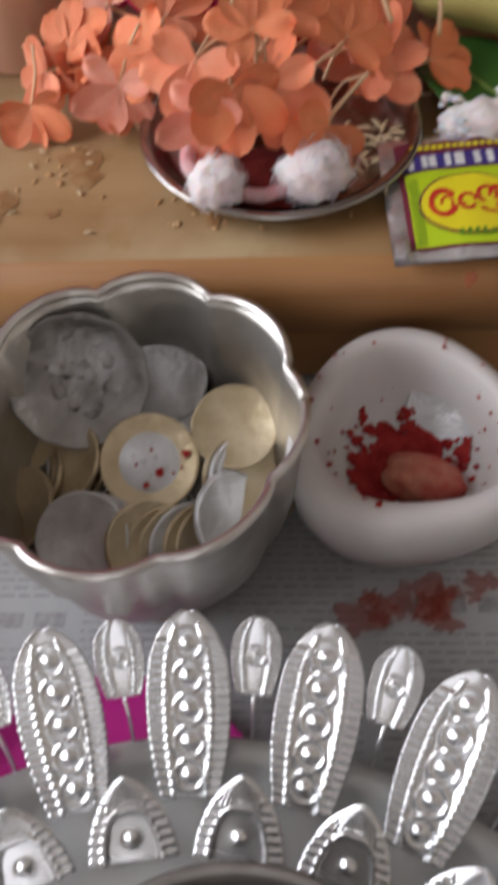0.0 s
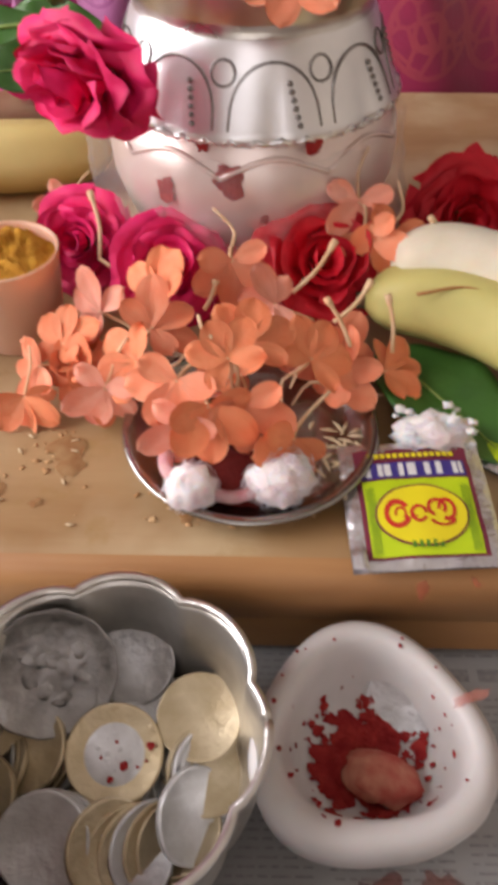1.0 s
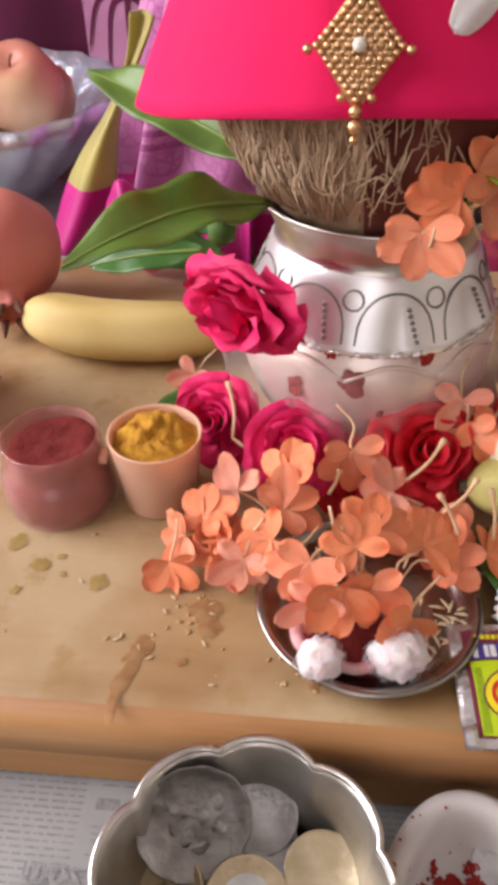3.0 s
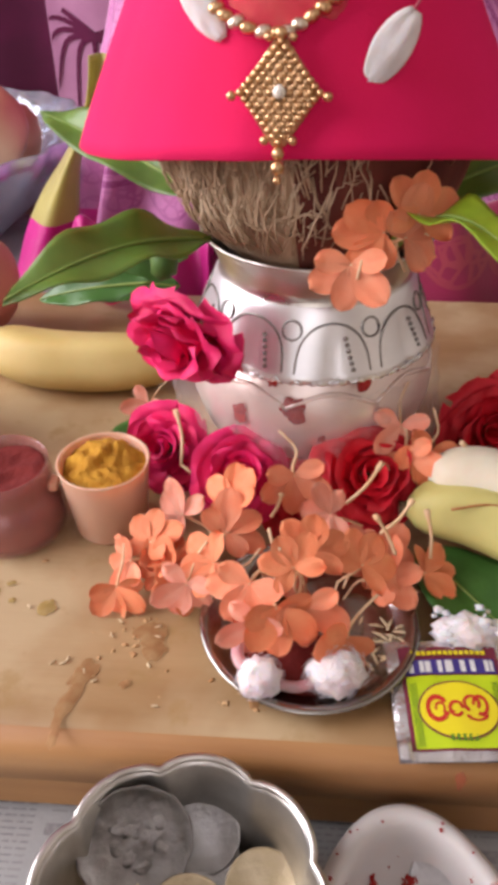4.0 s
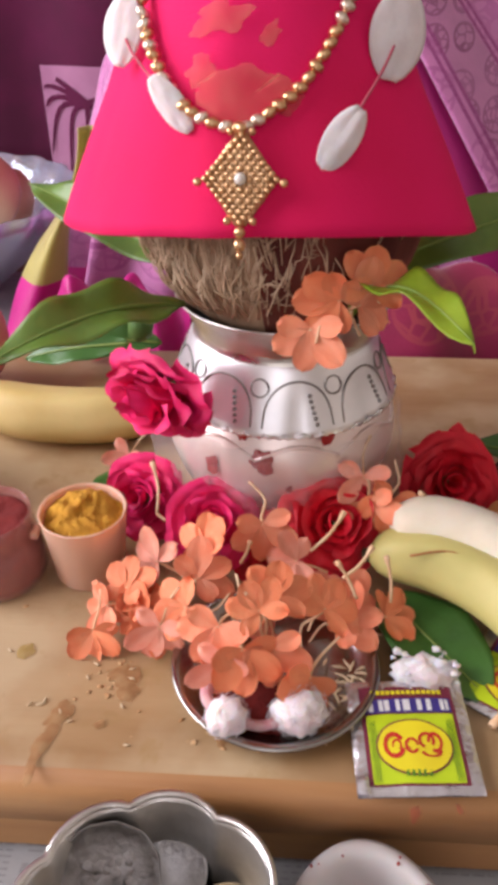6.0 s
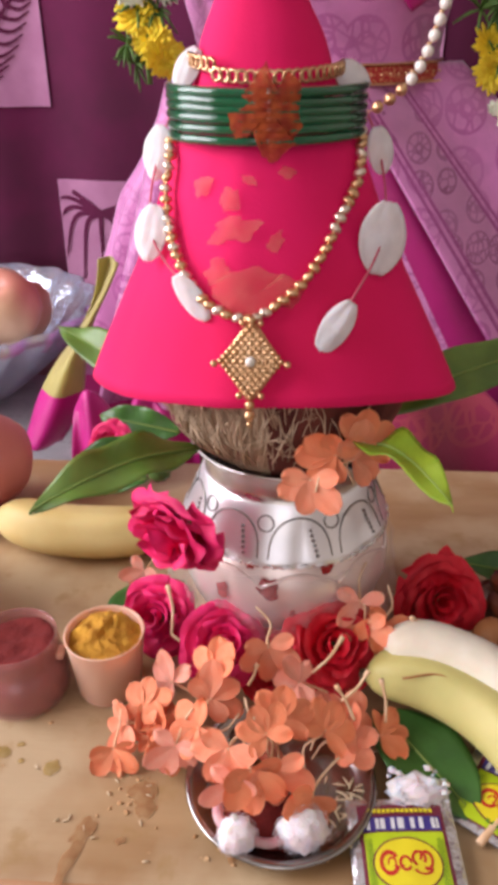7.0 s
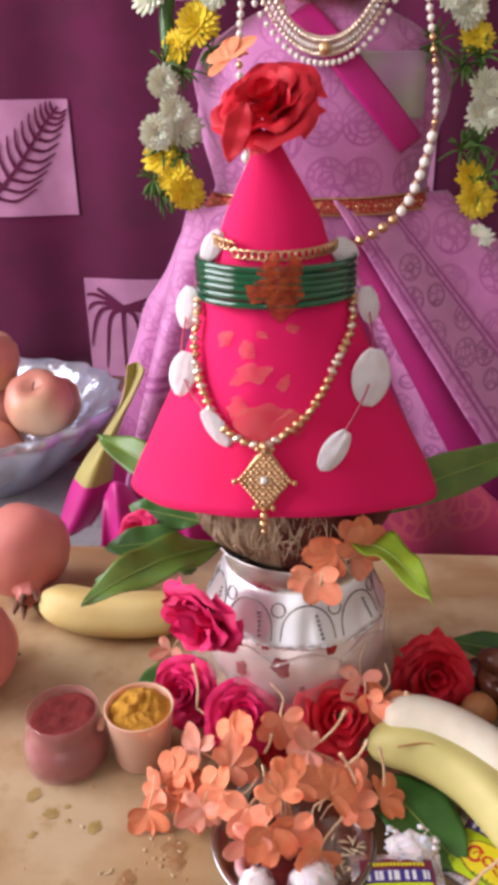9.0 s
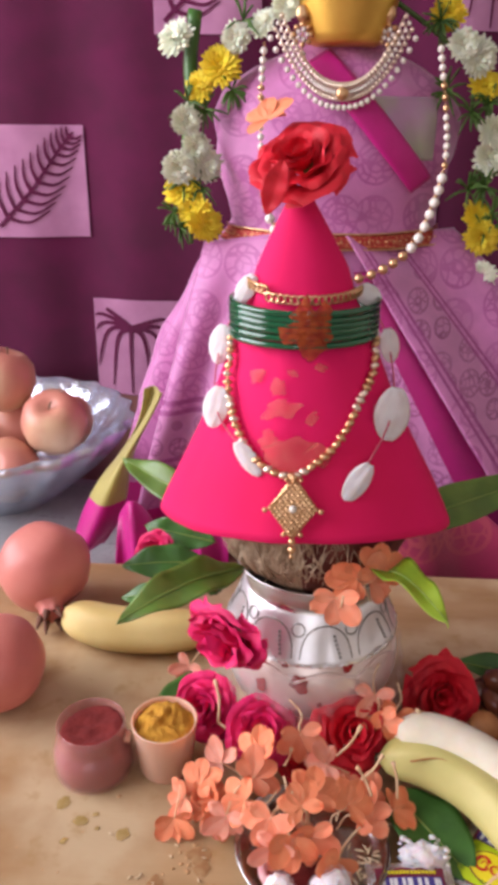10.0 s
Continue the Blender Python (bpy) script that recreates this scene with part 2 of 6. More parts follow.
M_BLUE = material("violet_blue_print", (0.060, 0.045, 0.26), (0.05, 0.035, 0.2), 60, 0.32)
M_RED = material("red_print", (0.60, 0.035, 0.02), (0.5, 0.03, 0.02), 60, 0.35)
M_GREENINK = material("green_print", (0.10, 0.26, 0.02), (0.08, 0.2, 0.02), 60, 0.35)
M_MAROON = material("maroon_print", (0.20, 0.025, 0.05), (0.15, 0.02, 0.04), 60, 0.35)
M_WHITEINK = material("white_print", (0.78, 0.78, 0.78), None, 60, 0.35)
M_RICE = material("rice_grain", (0.76, 0.63, 0.42), (0.66, 0.50, 0.30), 90, 0.6, jitter=0.2)
M_CURTAIN = material("wine_curtain_weave", (0.105, 0.003, 0.042), (0.076, 0.0025, 0.030), 14, 0.8, bump=0.3, bump_scale=700, sheen=0.08)
M_PRINT = material("mauve_print_patch", (0.46, 0.205, 0.34), (0.40, 0.165, 0.29), 30, 0.8, bump=0.3, bump_scale=700)
M_SARI = brocade("lilac_silk", (0.58, 0.185, 0.43), (0.38, 0.075, 0.26), 24.0)
M_ZARI = material("zari_line", (0.24, 0.028, 0.15), (0.42, 0.11, 0.30), 900, 0.45)
M_BORDER = brocade("zari_border", (0.54, 0.19, 0.40), (0.22, 0.024, 0.13), 40.0)
M_MAGENTA = material("magenta_silk", (0.58, 0.008, 0.23), (0.46, 0.006, 0.17), 24, 0.36, bump=0.2, bump_scale=400, sheen=0.1)
# magenta silk with the shade between the sari folds put into its colour
M_SHADEDMAGENTA = material("deep_magenta_silk", (0.36, 0.006, 0.13), (0.28, 0.005, 0.10), 24, 0.45, bump=0.2, bump_scale=400, sheen=0.1)
M_CRIMSON = brocade("crimson_silk", (0.30, 0.006, 0.06), (0.36, 0.04, 0.06), 18.0)
M_BELT = material("red_gold_belt", (0.36, 0.02, 0.02), (0.56, 0.22, 0.10), 420, 0.4, metal=0.3, spread=(0.5, 0.6))
M_YELLOWFLOWER = material("yellow_chrysanthemum", (0.84, 0.66, 0.035), (0.78, 0.55, 0.02), 120, 0.6, sss=0.2, jitter=0.1)
M_WHITEFLOWER = material("white_chrysanthemum", (0.76, 0.78, 0.64), (0.66, 0.70, 0.50), 120, 0.6, sss=0.2, jitter=0.08)
M_MARIGOLD = material("orange_marigold", (0.72, 0.24, 0.01), (0.62, 0.16, 0.008), 120, 0.6, sss=0.2)
M_SPRIG = material("green_sprig", (0.085, 0.18, 0.03), (0.05, 0.12, 0.02), 60, 0.5, jitter=0.2)
M_STRIPE = material("yellow_green_silk", (0.42, 0.36, 0.08), (0.34, 0.28, 0.07), 24, 0.45, bump=0.2, bump_scale=400, sheen=0.4)
M_PINKPLATE = material("magenta_plastic_plate", (0.70, 0.03, 0.34), (0.62, 0.025, 0.30), 20, 0.32)
M_THREAD = material("pink_thread", (0.62, 0.14, 0.20), (0.5, 0.1, 0.14), 90, 0.8)


def wood():
    """Varnished pine: long grain, rings, damp and oily patches."""
    m = material("varnished_pine", (0.43, 0.275, 0.135), (0.29, 0.155, 0.06), 6.0, 0.30, 0.0, 0.10, 60,
                 stretch=(1.0, 7.0, 7.0), detail=6, spread=(0.3, 0.7), rough_to=0.5, coat=0.15)
    t = m.node_tree
    n, l = t.nodes, t.links
    b = n["Principled BSDF"]
    co = n.new("ShaderNodeTexCoord")
    st = n.new("ShaderNodeTexNoise")
    st.inputs["Scale"].default_value, st.inputs["Detail"].default_value = 11.0, 5.0
    l.new(co.outputs["Object"], st.inputs["Vector"])
    rg = n.new("ShaderNodeMapRange")
    rg.inputs[1].default_value, rg.inputs[2].default_value, rg.inputs[4].default_value = 0.44, 0.60, 0.85
    l.new(st.outputs[0], rg.inputs[0])
    mix = n.new("ShaderNodeMix")
    mix.data_type = "RGBA"
    old = b.inputs["Base Color"].links[0].from_socket
    l.new(old, mix.inputs[6])
    mix.inputs[7].default_value = (0.52, 0.395, 0.235, 1)
    l.new(rg.outputs[0], mix.inputs[0])
    spots = n.new("ShaderNodeTexNoise")
    spots.inputs["Scale"].default_value, spots.inputs["Detail"].default_value, spots.inputs["Roughness"].default_value = 46.0, 6.0, 0.65
    l.new(co.outputs["Object"], spots.inputs["Vector"])
    gate = n.new("ShaderNodeMapRange")
    gate.inputs[1].default_value, gate.inputs[2].default_value, gate.inputs[4].default_value = 0.56, 0.68, 0.55
    l.new(spots.outputs[0], gate.inputs[0])
    oily = n.new("ShaderNodeMix")
    oily.data_type = "RGBA"
    l.new(mix.outputs[2], oily.inputs[6])
    oily.inputs[7].default_value = (0.33, 0.20, 0.065, 1)
    l.new(gate.outputs[0], oily.inputs[0])
    l.new(oily.outputs[2], b.inputs["Base Color"])
    return m


M_WOOD = wood()
M_WOODEDGE = material("amber_pine_edge", (0.46, 0.245, 0.095), (0.36, 0.165, 0.06), 6.0, 0.42, bump=0.1, stretch=(1.0, 7.0, 12.0), detail=6, rough_to=0.6)

# ---------------------------------------------------------------- builders


def part(name, bm, mat, parent, label="", smooth=True):
    me = bpy.data.meshes.new(name)
    bmesh.ops.recalc_face_normals(bm, faces=bm.faces)
    bm.to_mesh(me)
    bm.free()
    for k in (mat if isinstance(mat, (list, tuple)) else [mat]):
        me.materials.append(k)
    if smooth:
        me.polygons.foreach_set("use_smooth", [True] * len(me.polygons))
    ob = new(name, me)
    ob.parent = parent
    if label:
        ob["label"] = label
    return ob


def again(src, parent, m):
    """Another part on the mesh of src."""
    ob = new(src.name.split(".")[0], src.data)
    ob.parent = parent
    ob.matrix_basis = m
    return ob


def thing(name, label, category, m=None, group="", kind=""):
    ob = new(name)
    ob.empty_display_size = 0.01
    ob.matrix_basis = m or Matrix()
    return tagged(ob, label, category, group, kind)


def solo(name, bm, mat, label, category, m=None, group="", kind="", smooth=True):
    ob = part(name, bm, mat, None, "", smooth)
    ob.matrix_basis = m or Matrix()
    return tagged(ob, label, category, group, kind)


def sheet(f, nu, nv, thick=0.0, close_u=False):
    """A surface f(u, v), u and v from 0 to 1, with a thickness along its normal."""
    bm = bmesh.new()
    cols = nu if close_u else nu + 1
    g = [[bm.verts.new(f(i / nu, j / nv)) for j in range(nv + 1)] for i in range(cols)]
    for i in range(nu):
        for j in range(nv):
            a, b = g[i], g[(i + 1) % cols]
            bm.faces.new((a[j], b[j], b[j + 1], a[j + 1]))
    if thick:
        bm.normal_update()
        bmesh.ops.solidify(bm, geom=bm.faces[:], thickness=thick)
    return bm


def lathe(profile, seg=48, warp=None):
    """Turns (radius, height) pairs about z; warp(angle, height) scales the radius."""
    bm = bmesh.new()
    rings = []
    for r, z in profile:
        if r < 1e-6:
            rings.append([bm.verts.new((0, 0, z))] * seg)
            continue
        ring = []
        for k in range(seg):
            a = 2 * math.pi * k / seg
            q = r * (warp(a, z) if warp else 1)
            ring.append(bm.verts.new((q * math.cos(a), q * math.sin(a), z)))
        rings.append(ring)
    for lo, hi in zip(rings, rings[1:]):
        for k in range(seg):
            vs = []
            for v in (lo[k], lo[(k + 1) % seg], hi[(k + 1) % seg], hi[k]):
                if v not in vs:
                    vs.append(v)
            if len(vs) > 2:
                bm.faces.new(vs)
    return bm


def spline(pts, n):
    """n + 1 points along a smooth curve through pts."""
    p = [Vector(q) for q in pts]
    p = [p[0] * 2 - p[1]] + p + [p[-1] * 2 - p[-2]]
    out = []
    for k in range(n + 1):
        s = k / n * (len(p) - 3)
        i = min(int(s), len(p) - 4)
        u = s - i
        a, b, c, d = p[i:i + 4]
        out.append(0.5 * (2 * b + (c - a) * u + (2 * a - 5 * b + 4 * c - d) * u * u + (3 * b - a - 3 * c + d) * u ** 3))
    return out


def tube(pts, radius, seg=8, bm=None):
    """A round bar along pts; radius is a number or a function of 0..1."""
    bm = bm or bmesh.new()
    pts = [Vector(p) for p in pts]
    rings = []
    side = None
    for k, p in enumerate(pts):
        d = (pts[min(k + 1, len(pts) - 1)] - pts[max(k - 1, 0)]).normalized()
        if side is None:
            side = d.orthogonal().normalized()
        side = (side - d * side.dot(d)).normalized()
        up = d.cross(side)
        r = radius(k / (len(pts) - 1)) if callable(radius) else radius
        rings.append([bm.verts.new(p + (side * math.cos(a) + up * math.sin(a)) * r)
                      for a in [2 * math.pi * i / seg for i in range(seg)]])
    for a, b in zip(rings, rings[1:]):
        for i in range(seg):
            bm.faces.new((a[i], a[(i + 1) % seg], b[(i + 1) % seg], b[i]))
    bm.faces.new(rings[0][::-1])
    bm.faces.new(rings[-1])
    return bm


def ball(r=1.0, rough=0.0, freq=2.0, squash=(1, 1, 1), seg=20, seed=0.0):
    """A rounded lump; rough moves its skin in and out by a noise."""
    bm = bmesh.new()
    bmesh.ops.create_uvsphere(bm, u_segments=seg, v_segments=max(6, seg // 2 + 2), radius=1.0)
    for v in bm.verts:
        k = 1 + rough * noise.noise(v.co * freq + Vector((seed, seed * 1.7, 3.1)))
        v.co = Vector((v.co.x * squash[0], v.co.y * squash[1], v.co.z * squash[2])) * r * k
    return bm


def slab(x0, x1, y0, y1, z0, z1, bevel=0.0, seg=2):
    bm = bmesh.new()
    bmesh.ops.create_cube(bm, size=1)
    for v in bm.verts:
        v.co = Vector(((x0 + x1) / 2 + v.co.x * (x1 - x0), (y0 + y1) / 2 + v.co.y * (y1 - y0), (z0 + z1) / 2 + v.co.z * (z1 - z0)))
    if bevel:
        bmesh.ops.bevel(bm, geom=bm.edges[:], offset=bevel, segments=seg, affect="EDGES", profile=0.6)
    return bm


def aim(p, direction, roll=0.0):
    """A pose at p whose z axis points along direction."""
    return Matrix.Translation(p) @ Vector(direction).to_track_quat("Z", "Y").to_matrix().to_4x4() @ Matrix.Rotation(roll, 4, "Z")


rng = random.Random(7)

# ---------------------------------------------------------------- the room
def wall_with_opening(name, axis, at, out, a0, a1, o0, o1, oz0, oz1):
    """A wall 0.12 thick in the plane axis = at, with one opening right through it."""
    th = 0.12 * out
    bm = bmesh.new()
    for lo, hi, z0, z1 in ((a0, o0, FLOOR, CEIL), (o1, a1, FLOOR, CEIL), (o0, o1, FLOOR, oz0), (o0, o1, oz1, CEIL)):
        if hi - lo < 0.01 or z1 - z0 < 0.01:
            continue
        p0, p1 = sorted((at, at + th))
        b = slab(p0, p1, lo, hi, z0, z1) if axis == "x" else slab(lo, hi, p0, p1, z0, z1)
        me = bpy.data.meshes.new("tmp")
        b.to_mesh(me)
        b.free()
        bm.from_mesh(me)
        bpy.data.meshes.remove(me)
    return solo(name, bm, M_WALL, "pale limewashed plaster wall of the room", "wall", kind="structure", smooth=False)


wall_with_opening("wall_left", "x", WALL_L, -1, WALL_F, WALL_B, -0.45, 0.89, 0.19, 1.53)
wall_with_opening("wall_front", "y", WALL_F, -1, WALL_L, WALL_R, -0.57, 0.37, FLOOR, 2.0)
solo("wall_right", slab(WALL_R, WALL_R + 0.12, WALL_F, WALL_B, FLOOR, CEIL), M_WALL, "pale limewashed plaster wall of the room", "wall", kind="structure", smooth=False)
solo("wall_back", slab(WALL_L, WALL_R, WALL_B, WALL_B + 0.12, FLOOR, CEIL), M_WALL, "pale plaster wall hidden behind the curtain", "wall", kind="structure", smooth=False)
solo("floor", slab(WALL_L, WALL_R, WALL_F, WALL_B, FLOOR - 0.06, FLOOR), M_FLOOR, "dark red oxide floor under newspaper", "floor", kind="structure", smooth=False)
solo("ceiling", slab(WALL_L, WALL_R, WALL_F, WALL_B, CEIL, CEIL + 0.1), M_CEIL, "whitewashed flat ceiling", "ceiling", kind="structure", smooth=False)

# ---------------------------------------------------------------- curtain with printed squares
CURT = 1.10


def curtain_y(x, z):
    fold = 0.010 * math.sin(x * 17 + 0.6 * math.sin(z * 4)) + 0.005 * math.sin(x * 41 + 1.0)
    return CURT + 0.012 + fold * (0.6 + 0.4 * math.sin(z * 3 + 1))


def curtain_square(cx, cz, w, h, tilt, kind):
    """One mauve printed patch and the plant on it, following the folds."""
    ca, sa = math.cos(tilt), math.sin(tilt)

    def at(px, pz, off):
        x, z = cx + px * ca - pz * sa, cz + px * sa + pz * ca
        return Vector((x, curtain_y(x, z) - off, z))

    patch = part("printed_square", sheet(lambda u, v: at((u - 0.5) * w, (v - 0.5) * h, 0.003), 14, 14), M_PRINT, curtain)
    bm = bmesh.new()

    def stroke(pts, r0, r1):
        line = spline(pts, 10)
        left, right = [], []
        for k, p in enumerate(line):
            q = line[min(k + 1, 10)] - line[max(k - 1, 0)]
            nrm = Vector((-q.y, q.x, 0)).normalized() * (r0 + (r1 - r0) * k / 10)
            for side, s in ((left, 1), (right, -1)):
                e = p + nrm * s
                e.x = max(-w / 2 * 0.97, min(w / 2 * 0.97, e.x))
                e.y = max(-h / 2 * 0.97, min(h / 2 * 0.97, e.y))
                side.append(bm.verts.new(at(e.x, e.y, 0.005)))
        for k in range(10):
            bm.faces.new((left[k], right[k], right[k + 1], left[k + 1]))

    if kind == "fern":
        spine = spline([(-w * 0.40, -h * 0.40, 0), (-w * 0.05, -h * 0.08, 0), (w * 0.22, h * 0.25, 0), (w * 0.40, h * 0.44, 0)], 12)
        stroke(spine, 0.003, 0.0015)
        for k in range(1, 12):
            p = spine[k]
            ln = w * (0.46 - 0.030 * k)
            stroke([p, p + Vector((ln * 0.5, -ln * 0.10, 0)), p + Vector((ln, ln * 0.16, 0))], 0.0030, 0.0010)
            stroke([p, p + Vector((-ln * 0.16, ln * 0.42, 0)), p + Vector((-ln * 0.14, ln * 0.90, 0))], 0.0030, 0.0010)
    else:
        hub = Vector((-w * 0.08, h * 0.22, 0))
        stroke([Vector((-w * 0.36, h * 0.40, 0)), Vector((-w * 0.2, h * 0.30, 0)), hub], 0.003, 0.0035)
        for k in range(9):
            a = math.pi * (0.06 - k * 0.145)
            tip = Vector((math.cos(a) * w * 0.50, math.sin(a) * h * 0.60 - h * 0.10, 0))
            mid = Vector((math.cos(a) * w * 0.34, math.sin(a) * h * 0.20 + h * 0.06, 0))
            stroke([hub, hub + mid, hub + tip], 0.0042, 0.0012)
    part("printed_plant", bm, M_CURTAIN, patch)


curtain = solo("curtain", sheet(lambda u, v: Vector((-1.28 + 2.74 * u, curtain_y(-1.28 + 2.74 * u, FLOOR + 1.6 * v), FLOOR + 0.004 + 1.6 * v)), 220, 26, 0.0015),
               M_CURTAIN, "wine purple curtain printed with mauve leaf squares", "curtain")
for cx, cz, kind in ((-0.361, 0.275, "fern"), (-0.216, 0.021, "palm"), (-0.100, 0.550, "fern"), (0.30, 0.555, "palm"), (-0.62, 0.03, "palm"), (0.16, 0.28, "palm"), (0.42, 0.03, "fern")):
    curtain_square(cx, cz, 0.148, 0.159, 0.0, kind)

# ---------------------------------------------------------------- newspapers on the floor


def newspaper(x0, y0, w, h, turn, z, seed, headline=True):
    r = random.Random(seed)
    news = thing("newspaper", "grey newspaper sheet spread flat on the floor", "newspaper", pose(x0, y0, z, 0, 0, turn), "newspapers under the shrine")

    def lift(x, y):
        return 0.0010 + 0.0008 * noise.noise(Vector((x * 14, y * 14, seed)))

    part("page", sheet(lambda u, v: Vector(((u - 0.5) * w, (v - 0.5) * h, lift((u - 0.5) * w, (v - 0.5) * h))), 24, 24, -0.0004), M_PAPER, news)
    verts, faces = [], []

    def bar(ax, ay, bx, by):
        i = len(verts)
        for x, y in ((ax, ay), (bx, ay), (bx, by), (ax, by)):
            verts.append((x, y, lift(x, y) + 0.0005))
        faces.append((i, i + 1, i + 2, i + 3))

    col = 0.040
    cols = int(w / col)
    for c in range(cols):
        cx = -w / 2 + 0.012 + c * col
        y = h / 2 - 0.012
        while y > -h / 2 + 0.012:
            if r.random() < 0.035:
                y -= 0.004
                x = cx
                while x < cx + col * 0.85:
                    ln = r.uniform(0.006, 0.013)
                    bar(x, y - 0.0045, min(x + ln, cx + col * 0.88), y)
                    x += ln + 0.003
                y -= 0.009
                continue
            x = cx
            end = cx + col * (0.88 if r.random() > 0.12 else r.uniform(0.3, 0.7))
            while x < end:
                ln = r.uniform(0.0020, 0.0065)
                bar(x, y - 0.0008, min(x + ln, end), y)
                x += ln + 0.0011
            y -= 0.0024
    me = bpy.data.meshes.new("print")
    me.from_pydata(verts, [], faces)
    me.materials.append(M_INK)
    ob = new("print", me)
    ob.parent = news
    ob["kind"] = "stuff"
    return news


main_news = newspaper(0.045, 0.02, 0.56, 0.36, 178.5, FLOOR + 0.001, 3)
newspaper(-0.38, 0.52, 0.50, 0.56, 171, FLOOR + 0.003, 11)


def lettering(text, size, m, parent):
    cu = bpy.data.curves.new("headline", "FONT")
    cu.body, cu.size = text, size
    tmp = new("headline_tmp", cu)
    me = bpy.data.meshes.new_from_object(tmp.evaluated_get(bpy.context.evaluated_depsgraph_get()))
    bpy.data.objects.remove(tmp)
    me.materials.append(M_INK)
    ob = new("headline", me)
    ob.parent = parent
    ob.matrix_basis = m
    return ob


lettering("old pr", 0.0125, pose(0.045, -0.086, 0.0026), main_news)
lettering("for som", 0.0125, pose(0.108, -0.120, 0.0026), main_news)

def flat_blot(r, seed, long=1.0, rough=0.45, h=0.0006, n=26):
    """A thin irregular dried patch."""
    bm = bmesh.new()
    mid = bm.verts.new((0, 0, h))
    ring = []
    for k in range(n):
        a = 2 * math.pi * k / n
        q = r * (1 + rough * noise.noise(Vector((math.cos(a) * 1.6, math.sin(a) * 1.6, seed))) + rough * 0.5 * noise.noise(Vector((math.cos(a) * 5, math.sin(a) * 5, seed + 9))))
        ring.append(bm.verts.new((q * math.cos(a), q * math.sin(a) * long, 0.0001)))
    for k in range(n):
        bm.faces.new((mid, ring[k], ring[(k + 1) % n]))
    return bm


# ---------------------------------------------------------------- low wooden stool (the platform)
stool = thing("low_wooden_stool", "varnished pine low stool stained with powder and water", "stool", pose(0, 0, 0, 0, 0, -2.0))
BX0, BX1, BY0, BY1 = -0.36, 0.40, 0.1655, 0.498


def top_board():
    bm = slab(BX0, BX1, BY0, BY1, -0.026, 0.0)
    edges = [e for e in bm.edges if all(v.co.z > -0.001 for v in e.verts)]
    bmesh.ops.bevel(bm, geom=edges, offset=0.011, segments=6, affect="EDGES", profile=0.5)
    return bm


board = part("top_board", top_board(), [M_WOOD, M_WOODEDGE], stool)
for p in board.data.polygons:
    if p.normal.y < -0.6:
        p.material_index = 1
for y0, y1 in ((BY0 + 0.004, BY0 + 0.024), (BY1 - 0.024, BY1 - 0.004)):
    part("apron", slab(BX0 + 0.03, BX1 - 0.03, y0, y1, -0.052, -0.0262, 0.002), M_WOODEDGE, stool, smooth=False)
for x in (BX0 + 0.004, BX1 - 0.034):
    part("foot", slab(x, x + 0.03, BY0 + 0.002, BY1 - 0.002, FLOOR + 0.002, -0.0262, 0.002), M_WOOD, stool, smooth=False)


M_STAIN = material("dried_brown_stain", (0.34, 0.15, 0.05), (0.46, 0.27, 0.12), 160, 0.7, bump=0.3)
M_STAIN.node_tree.nodes["Principled BSDF"].inputs["Alpha"].default_value = 0.72
M_TSTAIN = material("spilt_turmeric", (0.38, 0.25, 0.06), (0.46, 0.32, 0.12), 200, 0.9, bump=0.4)
M_TSTAIN.node_tree.nodes["Principled BSDF"].inputs["Alpha"].default_value = 0.7
M_RSTAIN = material("spilt_kumkum", (0.34, 0.06, 0.03), (0.28, 0.03, 0.02), 200, 0.9, bump=0.4)
M_RSTAIN.node_tree.nodes["Principled BSDF"].inputs["Alpha"].default_value = 0.5
for x, y, r, lg, mt, s in ((-0.047, 0.211, 0.0058, 1.1, M_STAIN, 1), (-0.044, 0.203, 0.004, 1.3, M_STAIN, 2), (-0.068, 0.192, 0.0038, 1.9, M_STAIN, 3),
                           (-0.0705, 0.180, 0.0028, 3.0, M_STAIN, 4), (-0.072, 0.167, 0.0018, 2.6, M_STAIN, 5), (-0.090, 0.220, 0.0040, 0.9, M_TSTAIN, 6),
                           (-0.114, 0.227, 0.0042, 0.8, M_TSTAIN, 7), (-0.107, 0.232, 0.0018, 1.0, M_TSTAIN, 8), (-0.104, 0.223, 0.0014, 1.0, M_TSTAIN, 9),
                           (-0.120, 0.214, 0.0025, 0.8, M_TSTAIN, 10), (-0.127, 0.238, 0.005, 0.7, M_TSTAIN, 11), (0.060, 0.160, 0.0035, 0.5, M_RSTAIN, 12),
                           (-0.006, 0.184, 0.0036, 0.6, M_STAIN, 13), (-0.012, 0.190, 0.0022, 0.9, M_STAIN, 14), (0.075, 0.1625, 0.002, 0.6, M_RSTAIN, 15),
                           (-0.052, 0.188, 0.0016, 1.4, M_STAIN, 16), (-0.098, 0.300, 0.003, 0.6, M_STAIN, 17)):
    part("stain", flat_blot(r, s * 3.7, lg), mt, stool).matrix_basis = pose(x, y, 0.0003, 0, 0, s * 11 - 60)

